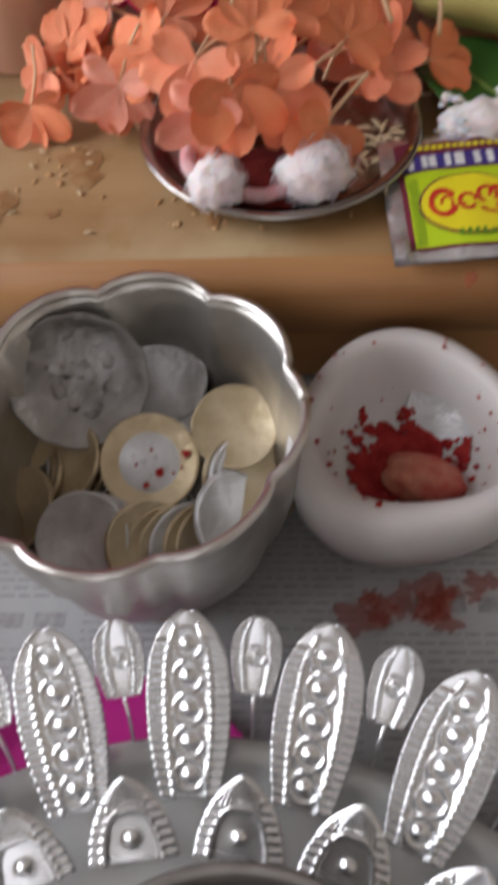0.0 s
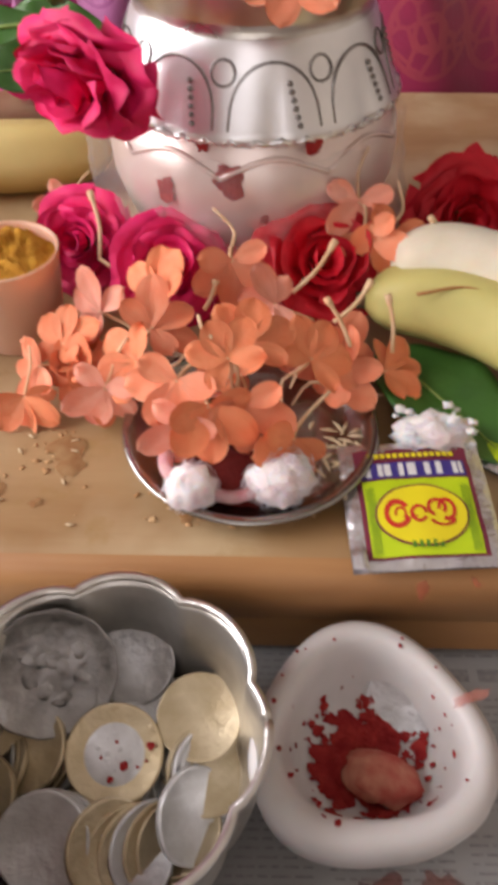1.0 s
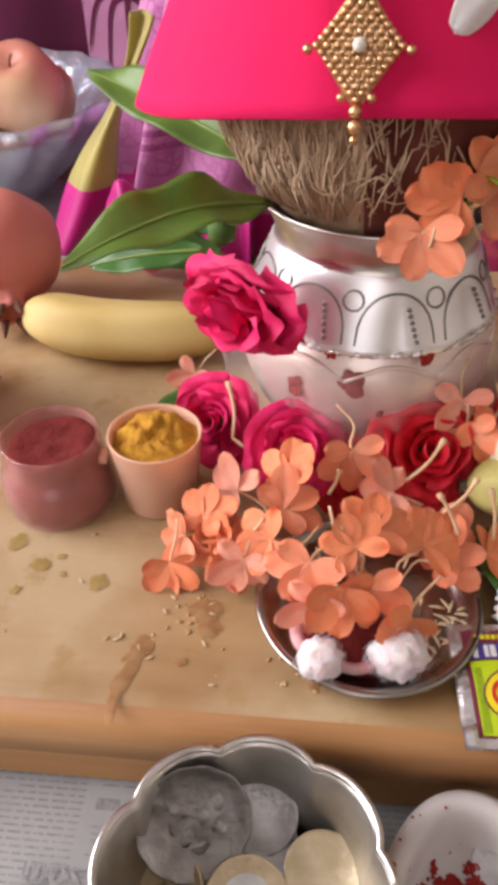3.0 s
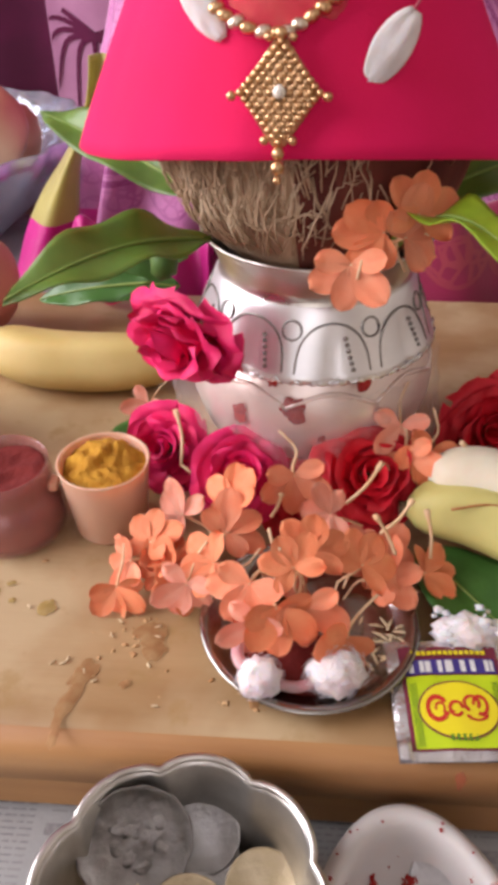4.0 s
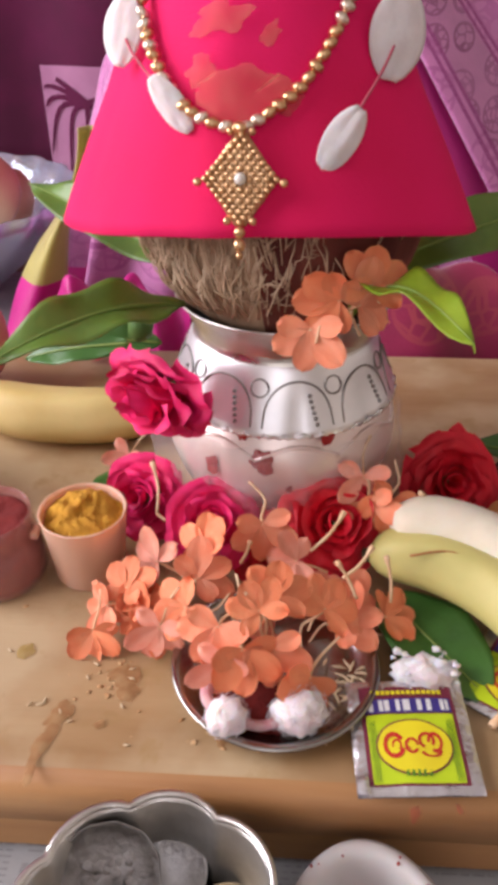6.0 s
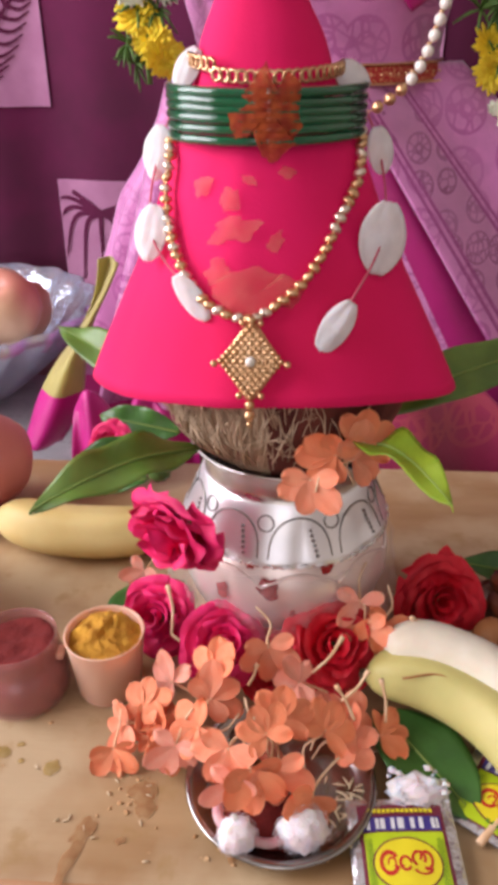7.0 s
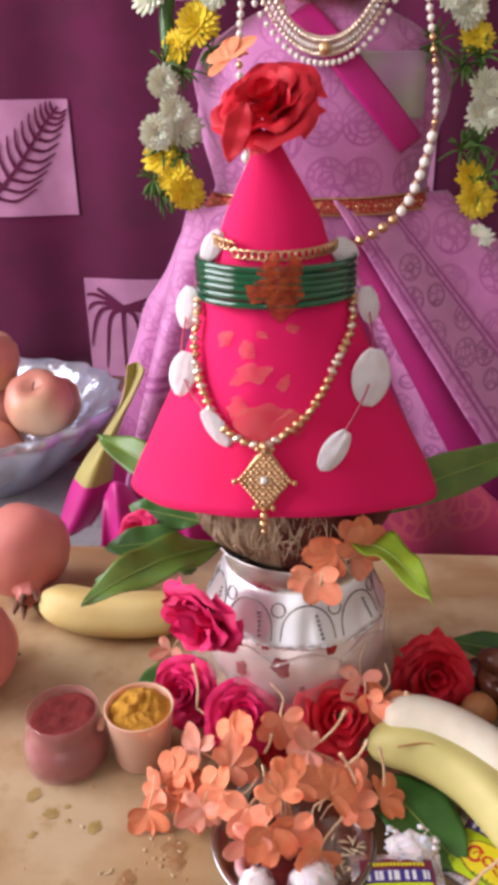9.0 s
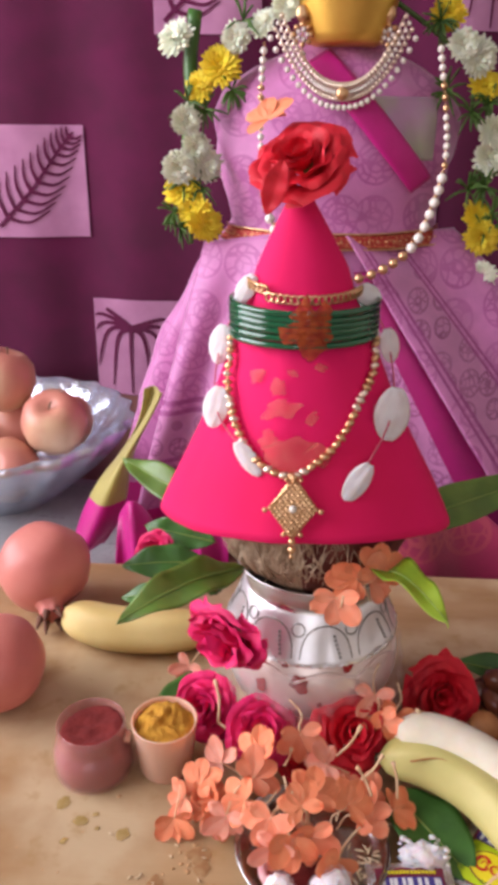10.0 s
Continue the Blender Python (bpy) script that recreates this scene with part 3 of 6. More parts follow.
# scattered grains of rice
grain = ball(1.0, 0, 1, (0.0005, 0.0016, 0.0004), 6)
rice = bmesh.new()
tmp = bpy.data.meshes.new("tmp")
grain.to_mesh(tmp)
grain.free()
for k in range(16):
    x, y = rng.gauss(-0.045, 0.026), rng.gauss(0.208, 0.018)
    if y < 0.172 or y > 0.30:
        continue
    i0 = len(rice.verts)
    rice.from_mesh(tmp)
    rice.verts.ensure_lookup_table()
    mm = pose(x, y, 0.0006, 0, 0, rng.uniform(0, 360))
    for v in rice.verts[i0:]:
        v.co = mm @ v.co
solo("scattered_rice", rice, M_RICE, "dry rice grains scattered on the wooden stool", "rice", kind="stuff")

crumbs = bmesh.new()
for k in range(70):
    near = k % 3
    x, y = (rng.gauss(-0.047, 0.012), rng.gauss(0.214, 0.009)) if near == 0 else ((rng.gauss(-0.005, 0.03), rng.gauss(0.186, 0.010)) if near == 1 else (rng.uniform(-0.14, 0.0), rng.uniform(0.18, 0.30)))
    if y < 0.178:
        continue
    bmesh.ops.create_icosphere(crumbs, subdivisions=1, radius=rng.uniform(0.0003, 0.0010), matrix=pose(x, y, 0.0003, 0, 0, k * 37) @ Matrix.Diagonal((1.6, 0.8, 0.35, 1)))
solo("flower_crumbs", crumbs, M_CRUMB, "dry brown flower crumbs scattered on the stool", "crumbs", kind="stuff")

# ---------------------------------------------------------------- kalash: silver pot, coconut, leaves, cloth cone
KX, KY = 0.0225, 0.336
pot = thing("silver_pot", "embossed silver ritual pot with kumkum dots, on the stool", "pot", pose(KX, KY, 0.0005))
POT = [(0.0, 0.0), (0.0340, 0.0), (0.0365, 0.003), (0.036, 0.007), (0.0420, 0.013), (0.0500, 0.024), (0.0545, 0.038), (0.0550, 0.047), (0.0528, 0.057), (0.0486, 0.0645)]


def pot_radius(z):
    pr = POT + [(0.0522, 0.0655), (0.0516, 0.0685), (0.0482, 0.0765), (0.0448, 0.085), (0.0425, 0.0905)]
    for (r0, z0), (r1, z1) in zip(pr, pr[1:]):
        if z0 <= z <= z1 and z1 > z0:
            return r0 + (r1 - r0) * (z - z0) / (z1 - z0)
    return 0.043


part("lower_bowl", lathe(POT, 64), M_PINKSATIN, pot)
part("shoulder", lathe([(0.0484, 0.0645), (0.0524, 0.0650), (0.0532, 0.0665), (0.0516, 0.0685), (0.0482, 0.0765), (0.0448, 0.085), (0.0432, 0.0905), (0.0416, 0.0930)], 108,
                       lambda a, z: 1 + (0.034 * abs(math.cos(4.5 * (a - 1.69))) ** 0.8 - 0.018) * max(0, min(1, (0.089 - z) / 0.016))), M_POTBAND, pot, "bright embossed band")
part("neck", lathe([(0.0416, 0.0930), (0.0408, 0.0945), (0.0414, 0.0985), (0.0444, 0.1055), (0.0480, 0.1100), (0.0488, 0.1110), (0.0478, 0.1116),
                    (0.0440, 0.106), (0.0415, 0.098), (0.0400, 0.093)], 64), M_SILVER, pot)


def on_pot(a, z, off=0.0):
    r = pot_radius(z) + off
    return Vector((r * math.sin(a), -r * math.cos(a), z))


# raised arches and rings of the shoulder, one swag round the lower bowl
arch = None
for k in range(9):
    a0 = k * 2 * math.pi / 9 + 0.12
    pts = [on_pot(a0 + 0.30 * math.sin(u * math.pi - math.pi / 2), 0.0690 + 0.0185 * math.sin(u * math.pi) ** 0.7, 0.0006) for u in [i / 14 for i in range(15)]]
    part("arch", tube(pts, 0.00045, 6), M_TARNISH, pot, "" if k else "dark engraved arch")
    c = on_pot(a0 + 0.35, 0.0795)
    ring = [on_pot(a0 + 0.35 + 0.085 * math.cos(q), 0.0845 + 0.0036 * math.sin(q), 0.0004) for q in [i * 2 * math.pi / 12 for i in range(13)]]
    part("ring", tube(ring, 0.0005, 5), M_TARNISH, pot)
    beads = [on_pot(a0 + 0.16 - 0.05 * u, 0.0700 + 0.0115 * u, 0.0003) for u in (0, 0.2, 0.4, 0.6, 0.8, 1)]
    stud = bmesh.new()
    for b in beads:
        bmesh.ops.create_icosphere(stud, subdivisions=1, radius=0.0011, matrix=Matrix.Translation(b))
    part("bead_row", stud, M_TARNISH, pot)["kind"] = "stuff"
    swag = [on_pot(a0 + 0.35 * (2 * u - 1), 0.0535 + 0.0062 * math.sin(u * math.pi), 0.0005) for u in [i / 10 for i in range(11)]]
    part("swag", tube(swag, 0.0010, 5), M_PINKSATIN, pot)
serr = [on_pot(a, 0.0665 - 0.0016 * abs(math.sin(a * 20)), 0.0012) for a in [i * 2 * math.pi / 160 for i in range(161)]]
part("beaded_edge", tube(serr, 0.0011, 5), M_EMBOSS, pot)
for a, z, s in ((-0.17, 0.0530, 1.15), (0.36, 0.0660, 0.9), (-0.60, 0.0460, 0.8), (-0.36, 0.0635, 0.6), (0.05, 0.0400, 0.35)):
    p = on_pot(a, z, 0.0004)
    nrm = Vector((math.sin(a), -math.cos(a), 0.15 if z < 0.058 else 0.6))
    part("kumkum_dot", flat_blot(0.0048 * s, a * 9 + 3, 1.0, 0.5, 0.0007), M_KUMKUM, pot, "smeared red kumkum dot").matrix_basis = aim(p, nrm)

# crumpled clear film round the foot of the pot
def wrap(u, v):
    """A loose crinkled skirt of film about the lower bowl, drawn in at the top."""
    a = -1.75 + 3.4 * u
    r = 0.0605 - 0.0050 * v * v + 0.0024 * noise.noise(Vector((u * 22, v * 5, 2))) + 0.0012 * noise.noise(Vector((u * 60, v * 14, 6)))
    if u < 0.24:
        r += 0.010 * (1 - u / 0.24) * (0.4 + 0.6 * v)
    return Vector((KX + r * math.sin(a), KY - r * math.cos(a), 0.012 + 0.048 * v + 0.003 * noise.noise(Vector((u * 17, v * 4, 8)))))


film = sheet(wrap, 110, 22)
solo("plastic_wrap", film, M_CLEAR, "crumpled clear plastic wrap pressed against the silver pot", "wrap")

coconut = thing("coconut", "brown fibrous coconut with kumkum stains, set in the pot mouth", "coconut", pose(KX - 0.001, KY, 0.154))


def husk(u, v):
    a, h = 2 * math.pi * u, math.pi * (v - 0.5)
    d = Vector((math.cos(a) * math.cos(h), math.sin(a) * math.cos(h), math.sin(h)))
    k = 1 + 0.018 * noise.noise(Vector((d.x * 14, d.y * 14, d.z * 2))) + 0.02 * noise.noise(d * 3)
    return Vector((d.x * 0.0595 * k, d.y * 0.0565 * k, d.z * 0.062 * k))


shell = part("husk", sheet(husk, 72, 30, close_u=True), [M_COIR, M_COIRDARK], coconut)
for p in shell.data.polygons:
    c = p.center
    if c.y < 0 and -0.011 < c.x + 0.0012 * math.sin(c.z * 190) + 0.05 * c.z < 0.056:
        p.material_index = 1
fib = bmesh.new()
for k in range(420):
    a = rng.gauss(-2.25, 0.34) if k % 40 else rng.uniform(-1.5, -0.6)
    z0 = rng.uniform(-0.040, 0.012)
    pts = []
    bend = rng.uniform(-0.6, 0.6)
    for i in range(5):
        z = z0 + i * rng.uniform(0.004, 0.0065)
        rr = 0.0595 * math.sqrt(max(0.05, 1 - (z / 0.062) ** 2)) + 0.0010 + (0.0032 * math.sin(i * 0.8) if k % 4 == 0 else 0.0005 * (k % 3))
        aa = a + bend * i * 0.07
        pts.append((rr * math.cos(aa), 0.955 * rr * math.sin(aa), z))
    tube(pts, 0.00030 if k % 3 else 0.00045, 3, fib)
for k in range(12):
    a, z = -1.72 + rng.uniform(-0.2, 0.2), rng.uniform(-0.03, 0.004)
    pts = []
    for i in range(7):
        z += rng.uniform(-0.004, 0.004)
        a += rng.uniform(-0.09, 0.09)
        rr = 0.061 * math.sqrt(max(0.05, 1 - (z / 0.062) ** 2)) + 0.001
        pts.append((rr * math.cos(a), 0.955 * rr * math.sin(a), z))
    tube(pts, 0.0003, 3, fib)
part("fibre_tuft", fib, M_FIBRE, coconut, "pale straggling coir fibres")["kind"] = "stuff"

CONE = [(0.158, 0.0850), (0.180, 0.0712), (0.200, 0.0590), (0.222, 0.0480), (0.245, 0.0388), (0.268, 0.0290), (0.285, 0.0243), (0.300, 0.0167), (0.315, 0.0085), (0.324, 0.0040)]
FLAT = 0.76


def cone_at(a, z, off=0.0):
    """A point on the cloth cone: a = 0 faces the viewer's side."""
    r = CONE[-1][1]
    for (z0, r0), (z1, r1) in zip(CONE, CONE[1:]):
        if z <= z1:
            r = r0 + (r1 - r0) * (max(z, CONE[0][0] - 0.02) - z0) / (z1 - z0)
            break
    r += off + 0.0135 * math.exp(-math.sqrt((a + 0.24) ** 2 + 0.003) / 0.50) * max(0.0, min(1.0, (r - 0.030) / 0.025))
    s = (z - 0.158) / 0.17
    return Vector((0.0175 - 0.0105 * s + r * math.sin(a), KY - 0.002 + 0.004 * s - r * FLAT * math.cos(a), z))


def cone_normal(a, z):
    return Vector((math.sin(a), -math.cos(a) * 1.2, 0.45)).normalized()


def cloth(u, v):
    a = 2 * math.pi * u - math.pi
    z = 0.159 + 0.166 * v
    ripple = 0.0020 * (1 - v) ** 2 * (math.sin(3 * a + 0.5) + 0.6 * math.sin(7 * a)) + 0.0004 * (1 - v) * noise.noise(Vector((math.cos(a) * 6, math.sin(a) * 6, v * 8)))
    p = cone_at(a, z, ripple)
    p.z -= (1 - v) ** 4 * 0.015 * math.sin(a) ** 2
    return p


cone = solo("cloth_cone", sheet(cloth, 120, 40, 0.0016, close_u=True), M_CONE, "bright pink cloth folded into a cone over the coconut", "cloth")

# thin pink fold along the cone's own edge, smears of paste on its front
for a, z, r, lg, s in ((-0.57, 0.2338, 0.0042, 0.7, 1), (-0.30, 0.2300, 0.0044, 0.8, 2), (-0.25, 0.2200, 0.0042, 2.0, 3), (-0.33, 0.2060, 0.0040, 1.2, 4), (0.15, 0.2395, 0.0028, 0.8, 5),
                       (0.02, 0.2160, 0.0036, 0.6, 6), (-0.16, 0.2370, 0.0016, 1.6, 7)):
    blot = flat_blot(r * 1.15, s * 5.1, lg, 0.55, 0.0006, 36)
    solo("paste_smear", blot, M_SMEAR, "dried turmeric paste smear on the pink cone", "smear", aim(cone_at(a, z, 0.0012), cone_normal(a, z)) @ pose(0, 0, 0, 0, 0, s * 37), "paste smears on the cone")
def wobble(u, seed, k=0.5):
    return 1 + k * noise.noise(Vector((math.cos(2 * math.pi * u) * 1.7, math.sin(2 * math.pi * u) * 1.7, seed))) + 0.4 * k * noise.noise(Vector((math.cos(2 * math.pi * u) * 6, math.sin(2 * math.pi * u) * 6, seed)))


solo("kumkum_patch", sheet(lambda u, v: cone_at(-0.10 + 0.26 * v * wobble(u, 4) * math.cos(2 * math.pi * u), 0.1985 + 0.0085 * v * wobble(u, 9) * math.sin(2 * math.pi * u), 0.0022 - 0.0010 * v * v), 60, 8, close_u=True),
     M_SMEAR, "orange sandal paste patch drying on the cone", "paste")

# six glass bangles slipped over the cone
BANG_Z = [0.2505 + 0.0034 * k for k in range(6)]
for k, z in enumerate(BANG_Z):
    rr = 0.0392
    loop = [Vector((0.0112 + rr * math.sin(q), KY - rr * 0.90 * math.cos(q), z + 0.0006 * math.sin(q + k))) for q in [2 * math.pi * i / 48 for i in range(49)]]
    solo("glass_bangle", tube(loop, 0.0018, 8), M_BANGLE, "thin dark green glass bangle round the pink cone", "bangle", group="bangles on the cone")


def dab(u, v):
    q = 0.03 + 0.30 * v * wobble(u, 14, 0.7) * math.cos(2 * math.pi * u)
    z = 0.2610 + 0.0130 * v * wobble(u, 21, 0.7) * math.sin(2 * math.pi * u)
    rr = 0.0416 - 0.0005 * v - 0.0004 * math.cos((z - 0.2520) / 0.0034 * 2 * math.pi + math.pi) + (0 if z < 0.270 else -(z - 0.270) * 0.5)
    return Vector((0.0112 + rr * math.sin(q), KY - rr * 0.90 * math.cos(q), z))


solo("paste_dab", sheet(dab, 60, 14, close_u=True), M_DAB, "orange kumkum paste dabbed across the green bangles", "paste")

bead = ball(1.0, 0.05, 3, seg=8)
BEAD = bpy.data.meshes.new("bead")
bead.to_mesh(BEAD)
bead.free()
BEAD.materials.append(M_GOLD)
BEAD.polygons.foreach_set("use_smooth", [True] * len(BEAD.polygons))
PALE = BEAD.copy()
PALE.materials[0] = M_PALEGOLD
PEARL = BEAD.copy()
PEARL.materials[0] = M_PEARL


def bead_part(parent, p, r, mesh=None, squash=(1, 1, 1), turn=None, name="bead"):
    ob = new(name, mesh or BEAD)
    ob.parent = parent
    ob.matrix_basis = Matrix.Translation(p) @ (turn or Matrix()) @ Matrix.Diagonal((r * squash[0], r * squash[1], r * squash[2], 1))
    return ob


necklace = thing("gold_bead_necklace", "gold bead necklace with a diamond pendant, hung on the cone", "necklace")
for side in (-1, 1):
    run_of = (((-1.45, 0.2500), (-1.12, 0.2412), (-1.02, 0.2300), (-0.78, 0.2162), (-0.57, 0.2050), (-0.40, 0.1965), (-0.24, 0.1918), (-0.13, 0.1905)) if side < 0 else
              ((1.45, 0.2540), (1.02, 0.2438), (0.80, 0.2338), (0.52, 0.2225), (0.32, 0.2112), (0.15, 0.2012), (-0.02, 0.1938), (-0.11, 0.1905)))
    pts = [cone_at(a, z, 0.0032) for a, z in run_of]
    line = spline(pts, 120)
    run, last = 0.0, line[0]
    for q in line:
        run += (q - last).length
        last = q
        if run > 0.0039:
            run = 0.0
            bead_part(necklace, q, 0.0022, PALE if rng.random() < 0.5 else None, (1.25, 1, 0.85), Matrix.Rotation(rng.uniform(-0.7, 0.7), 4, "Y"))
    part("string", tube(line[::4], 0.0007, 5), M_GOLD, necklace)
PC = cone_at(-0.12, 0.1760, 0.0035)
PN = cone_normal(-0.05, 0.18)
PM = aim(PC, PN)
pendant = part("pendant", sheet(lambda u, v: Vector(((u - 0.5) * 0.0245 * (1 - abs(2 * v - 1) * 0.86), (v - 0.5) * 0.029, 0.0)), 8, 8, 0.0012), M_GOLD, necklace, "diamond shaped gold pendant set with gold beads")
up_axis = (Vector((0, 0, 1)) - PN * PN.z).normalized()
right_axis = up_axis.cross(PN)
PM = Matrix((right_axis, up_axis, PN)).transposed().to_4x4()
PM.translation = PC
pendant.matrix_basis = PM
for i in range(-4, 5):
    for j in range(-4, 5):
        x, y = (i + j) * 0.00145, (i - j) * 0.00168
        edge = max(abs(i), abs(j)) == 4
        bead_part(pendant, Vector((x, y, 0.0012 if edge else 0.0018)), 0.00125 if edge else (0.0009 if (i + j) % 2 else 0.0012))
bead_part(pendant, Vector((0, 0, 0.003)), 0.0021, PEARL)
for x, y, r in ((0, -0.0165, 0.0020), (0, -0.0205, 0.0022), (0, -0.0240, 0.0013), (-0.0042, -0.0130, 0.0014), (0.0042, -0.0130, 0.0014), (-0.0140, -0.0010, 0.0015), (0.0140, -0.0010, 0.0015), (0, 0.0155, 0.0020), (-0.0035, 0.0145, 0.0013), (0.0035, 0.0145, 0.0013)):
    bead_part(pendant, Vector((x, y, 0.0015)), r)

chain = thing("fine_gold_chain", "fine linked gold chain laid round the cone's upper part", "chain")
for k in range(24):
    a = -1.25 + 2.5 * k / 23
    c = cone_at(a, 0.2745 - 0.003 * math.cos(a * 1.2) + (0.003 if a < -0.7 else 0), 0.0045)
    lk = [c + Vector((math.cos(q) * 0.0022 * math.cos(a), math.cos(q) * 0.0022 * math.sin(a), math.sin(q) * 0.0022)) for q in [i * math.pi / 5 for i in range(11)]]
    part("link", tube(lk, 0.0007, 5), M_GOLD, chain)

petals = thing("white_petal_string", "string of white cloth petals draped over the cone", "garland")
PETALS = ((-1.30, 0.2735, 0.0052, 0.0085, 30, 0.004), (-1.55, 0.2420, 0.0068, 0.0108, 4, 0.006), (-0.95, 0.2150, 0.0072, 0.0112, 8, 0.006), (-0.45, 0.1960, 0.0045, 0.0105, -40, 0.004),
          (1.45, 0.2705, 0.0085, 0.0055, 24, 0.006), (1.52, 0.2430, 0.0062, 0.0092, -6, 0.006), (0.82, 0.2140, 0.0102, 0.0140, 14, 0.006), (0.30, 0.1862, 0.0058, 0.0112, 36, 0.005))


def cloth_petal(w, h):
    def f(u, v):
        s = math.sin(math.pi * (0.03 + 0.94 * v)) ** 0.55
        x = (u - 0.5) * 2 * w * s
        return Vector((x, (v - 0.5) * 2 * h, 0.0013 * (1 - (2 * u - 1) ** 2) * s + 0.0006 * noise.noise(Vector((u * 4, v * 4, w * 900)))))
    return sheet(f, 12, 14, -0.0006)


knots = []
for a, z, w, h, roll, off in PETALS:
    c = cone_at(a, z, off)
    nrm = Vector((math.sin(a) * 0.45, -1, 0.25)).normalized()
    up_v = (Vector((0, 0, 1)) - nrm * nrm.z).normalized()
    mm = Matrix((up_v.cross(nrm), up_v, nrm)).transposed().to_4x4()
    mm.translation = c
    part("cloth_petal", cloth_petal(w, h), M_WHITEPETAL, petals).matrix_basis = mm @ Matrix.Rotation(radians(-roll), 4, "Z")
    knots.append(c)
for grp in (knots[:4], knots[4:]):
    part("thread", tube(spline(grp, 24), 0.0005, 5), M_THREAD, petals)

# ---------------------------------------------------------------- leaves


def leaf(name, label, base, tip, width, mat, sag=0.006, face=(0, -0.4, 1), wave=0.0025, group="", ratio=0.42, rib=True):
    """A lance-shaped leaf from base to tip with a midrib and a fold along it."""
    b, t = Vector(base), Vector(tip)
    along = t - b
    n = Vector(face)
    n = (n - along * (n.dot(along) / along.length_squared)).normalized()
    side = along.normalized().cross(n)
    ob = thing(name, label, "leaf", Matrix.Translation(b), group)

    def f(u, v):
        s = v ** 0.75 * (1 - v) ** (0.8 + 0.3 * (ratio - 0.42)) * 2.05
        w = (u - 0.5) * width * s
        return along * v + side * w + n * (sag * math.sin(v * math.pi) + abs(w) * 0.28 + wave * math.sin(v * 17 + (2 if u > 0.5 else 0)) * abs(2 * u - 1))

    part("blade", sheet(f, 10, 22, 0.0005), mat, ob)
    if rib:
        part("midrib", tube([f(0.5, i / 14) + n * 0.0005 for i in range(15)], lambda s: 0.0009 * (1 - 0.8 * s), 6), M_RIB, ob)
    return ob


leaf("mango_leaf", "fresh green mango leaf tucked in the pot mouth", (-0.020, 0.312, 0.113), (-0.083, 0.252, 0.117), 0.034, M_LEAF, 0.010, (0.1, -0.55, 1), group="mango leaves in the pot")
leaf("mango_leaf", "yellowish young mango leaf tucked in the pot mouth", (0.048, 0.300, 0.112), (0.080, 0.232, 0.135), 0.030, M_LEAFLIGHT, 0.016, (0.1, -0.35, 1), group="mango leaves in the pot")
leaf("mango_leaf", "dark green mango leaf behind the coconut", (-0.018, 0.350, 0.113), (-0.112, 0.424, 0.133), 0.034, M_LEAF, 0.004, (0.1, -0.8, 0.7), group="mango leaves in the pot")
leaf("mango_leaf", "dark green mango leaf behind the coconut", (0.055, 0.352, 0.112), (0.172, 0.388, 0.140), 0.038, M_LEAF, 0.006, (0, -0.8, 0.7), group="mango leaves in the pot")
leaf("betel_leaf", "round dark green betel leaf lying under the packet", (0.066, 0.255, 0.0030), (0.100, 0.200, 0.0030), 0.054, M_LEAFDARK, 0.0015, (0, 0, 1), 0.0008)
leaf("betel_leaf", "dark green leaf lying under the pot's flowers", (-0.035, 0.350, 0.0022), (-0.078, 0.312, 0.0022), 0.040, M_LEAFDARK, 0.0015, (0, 0, 1), 0.0008)
leaf("betel_leaf", "dark green leaf lying beside the dates", (0.185, 0.330, 0.016), (0.122, 0.352, 0.018), 0.036, M_LEAFDARK, 0.002, (0, -0.2, 1), 0.0008)
leaf("rose_leaf", "narrow glossy dark rose leaf", (-0.046, 0.322, 0.090), (-0.098, 0.330, 0.078), 0.022, M_LEAFDARK, 0.003, (0, -0.6, 0.8), 0.001)
leaf("rose_leaf", "greyish green rose leaf lying behind the banana", (-0.055, 0.472, 0.016), (-0.125, 0.460, 0.020), 0.042, M_LEAFDARK, 0.006, (0, -0.6, 0.8), 0.002)
leaf("rose_leaf", "greyish green rose leaf lying behind the banana", (-0.050, 0.485, 0.030), (-0.112, 0.500, 0.036), 0.036, M_LEAFDARK, 0.004, (0, -0.8, 0.5), 0.002)

# ---------------------------------------------------------------- orange crossandra flowers


def lobe(length, width, cup, seed):
    """One ovate, thin petal lobe, rooted at the origin and spreading along +y, gently cupped and waved at its rim."""
    def f(u, v):
        s = (0.14 + 0.86 * math.sin(min(1.0, v / 0.58) * math.pi / 2) ** 1.2) * (1 if v < 0.58 else math.sqrt(max(0.0, 1 - ((v - 0.58) / 0.4205) ** 2)))
        e = 2 * u - 1
        x = e * 0.5 * width * s
        rim = 0.0022 * v * v * noise.noise(Vector((u * 1.8, v * 1.6, seed * 1.3)))
        vein = 0.00010 * math.cos(e * 13) * (v > 0.15)
        z = cup * length * v ** 1.6 + 0.22 * abs(x) * (1 - 0.6 * v) + rim + vein
        return Vector((x, length * v, z))
    return sheet(f, 10, 14)


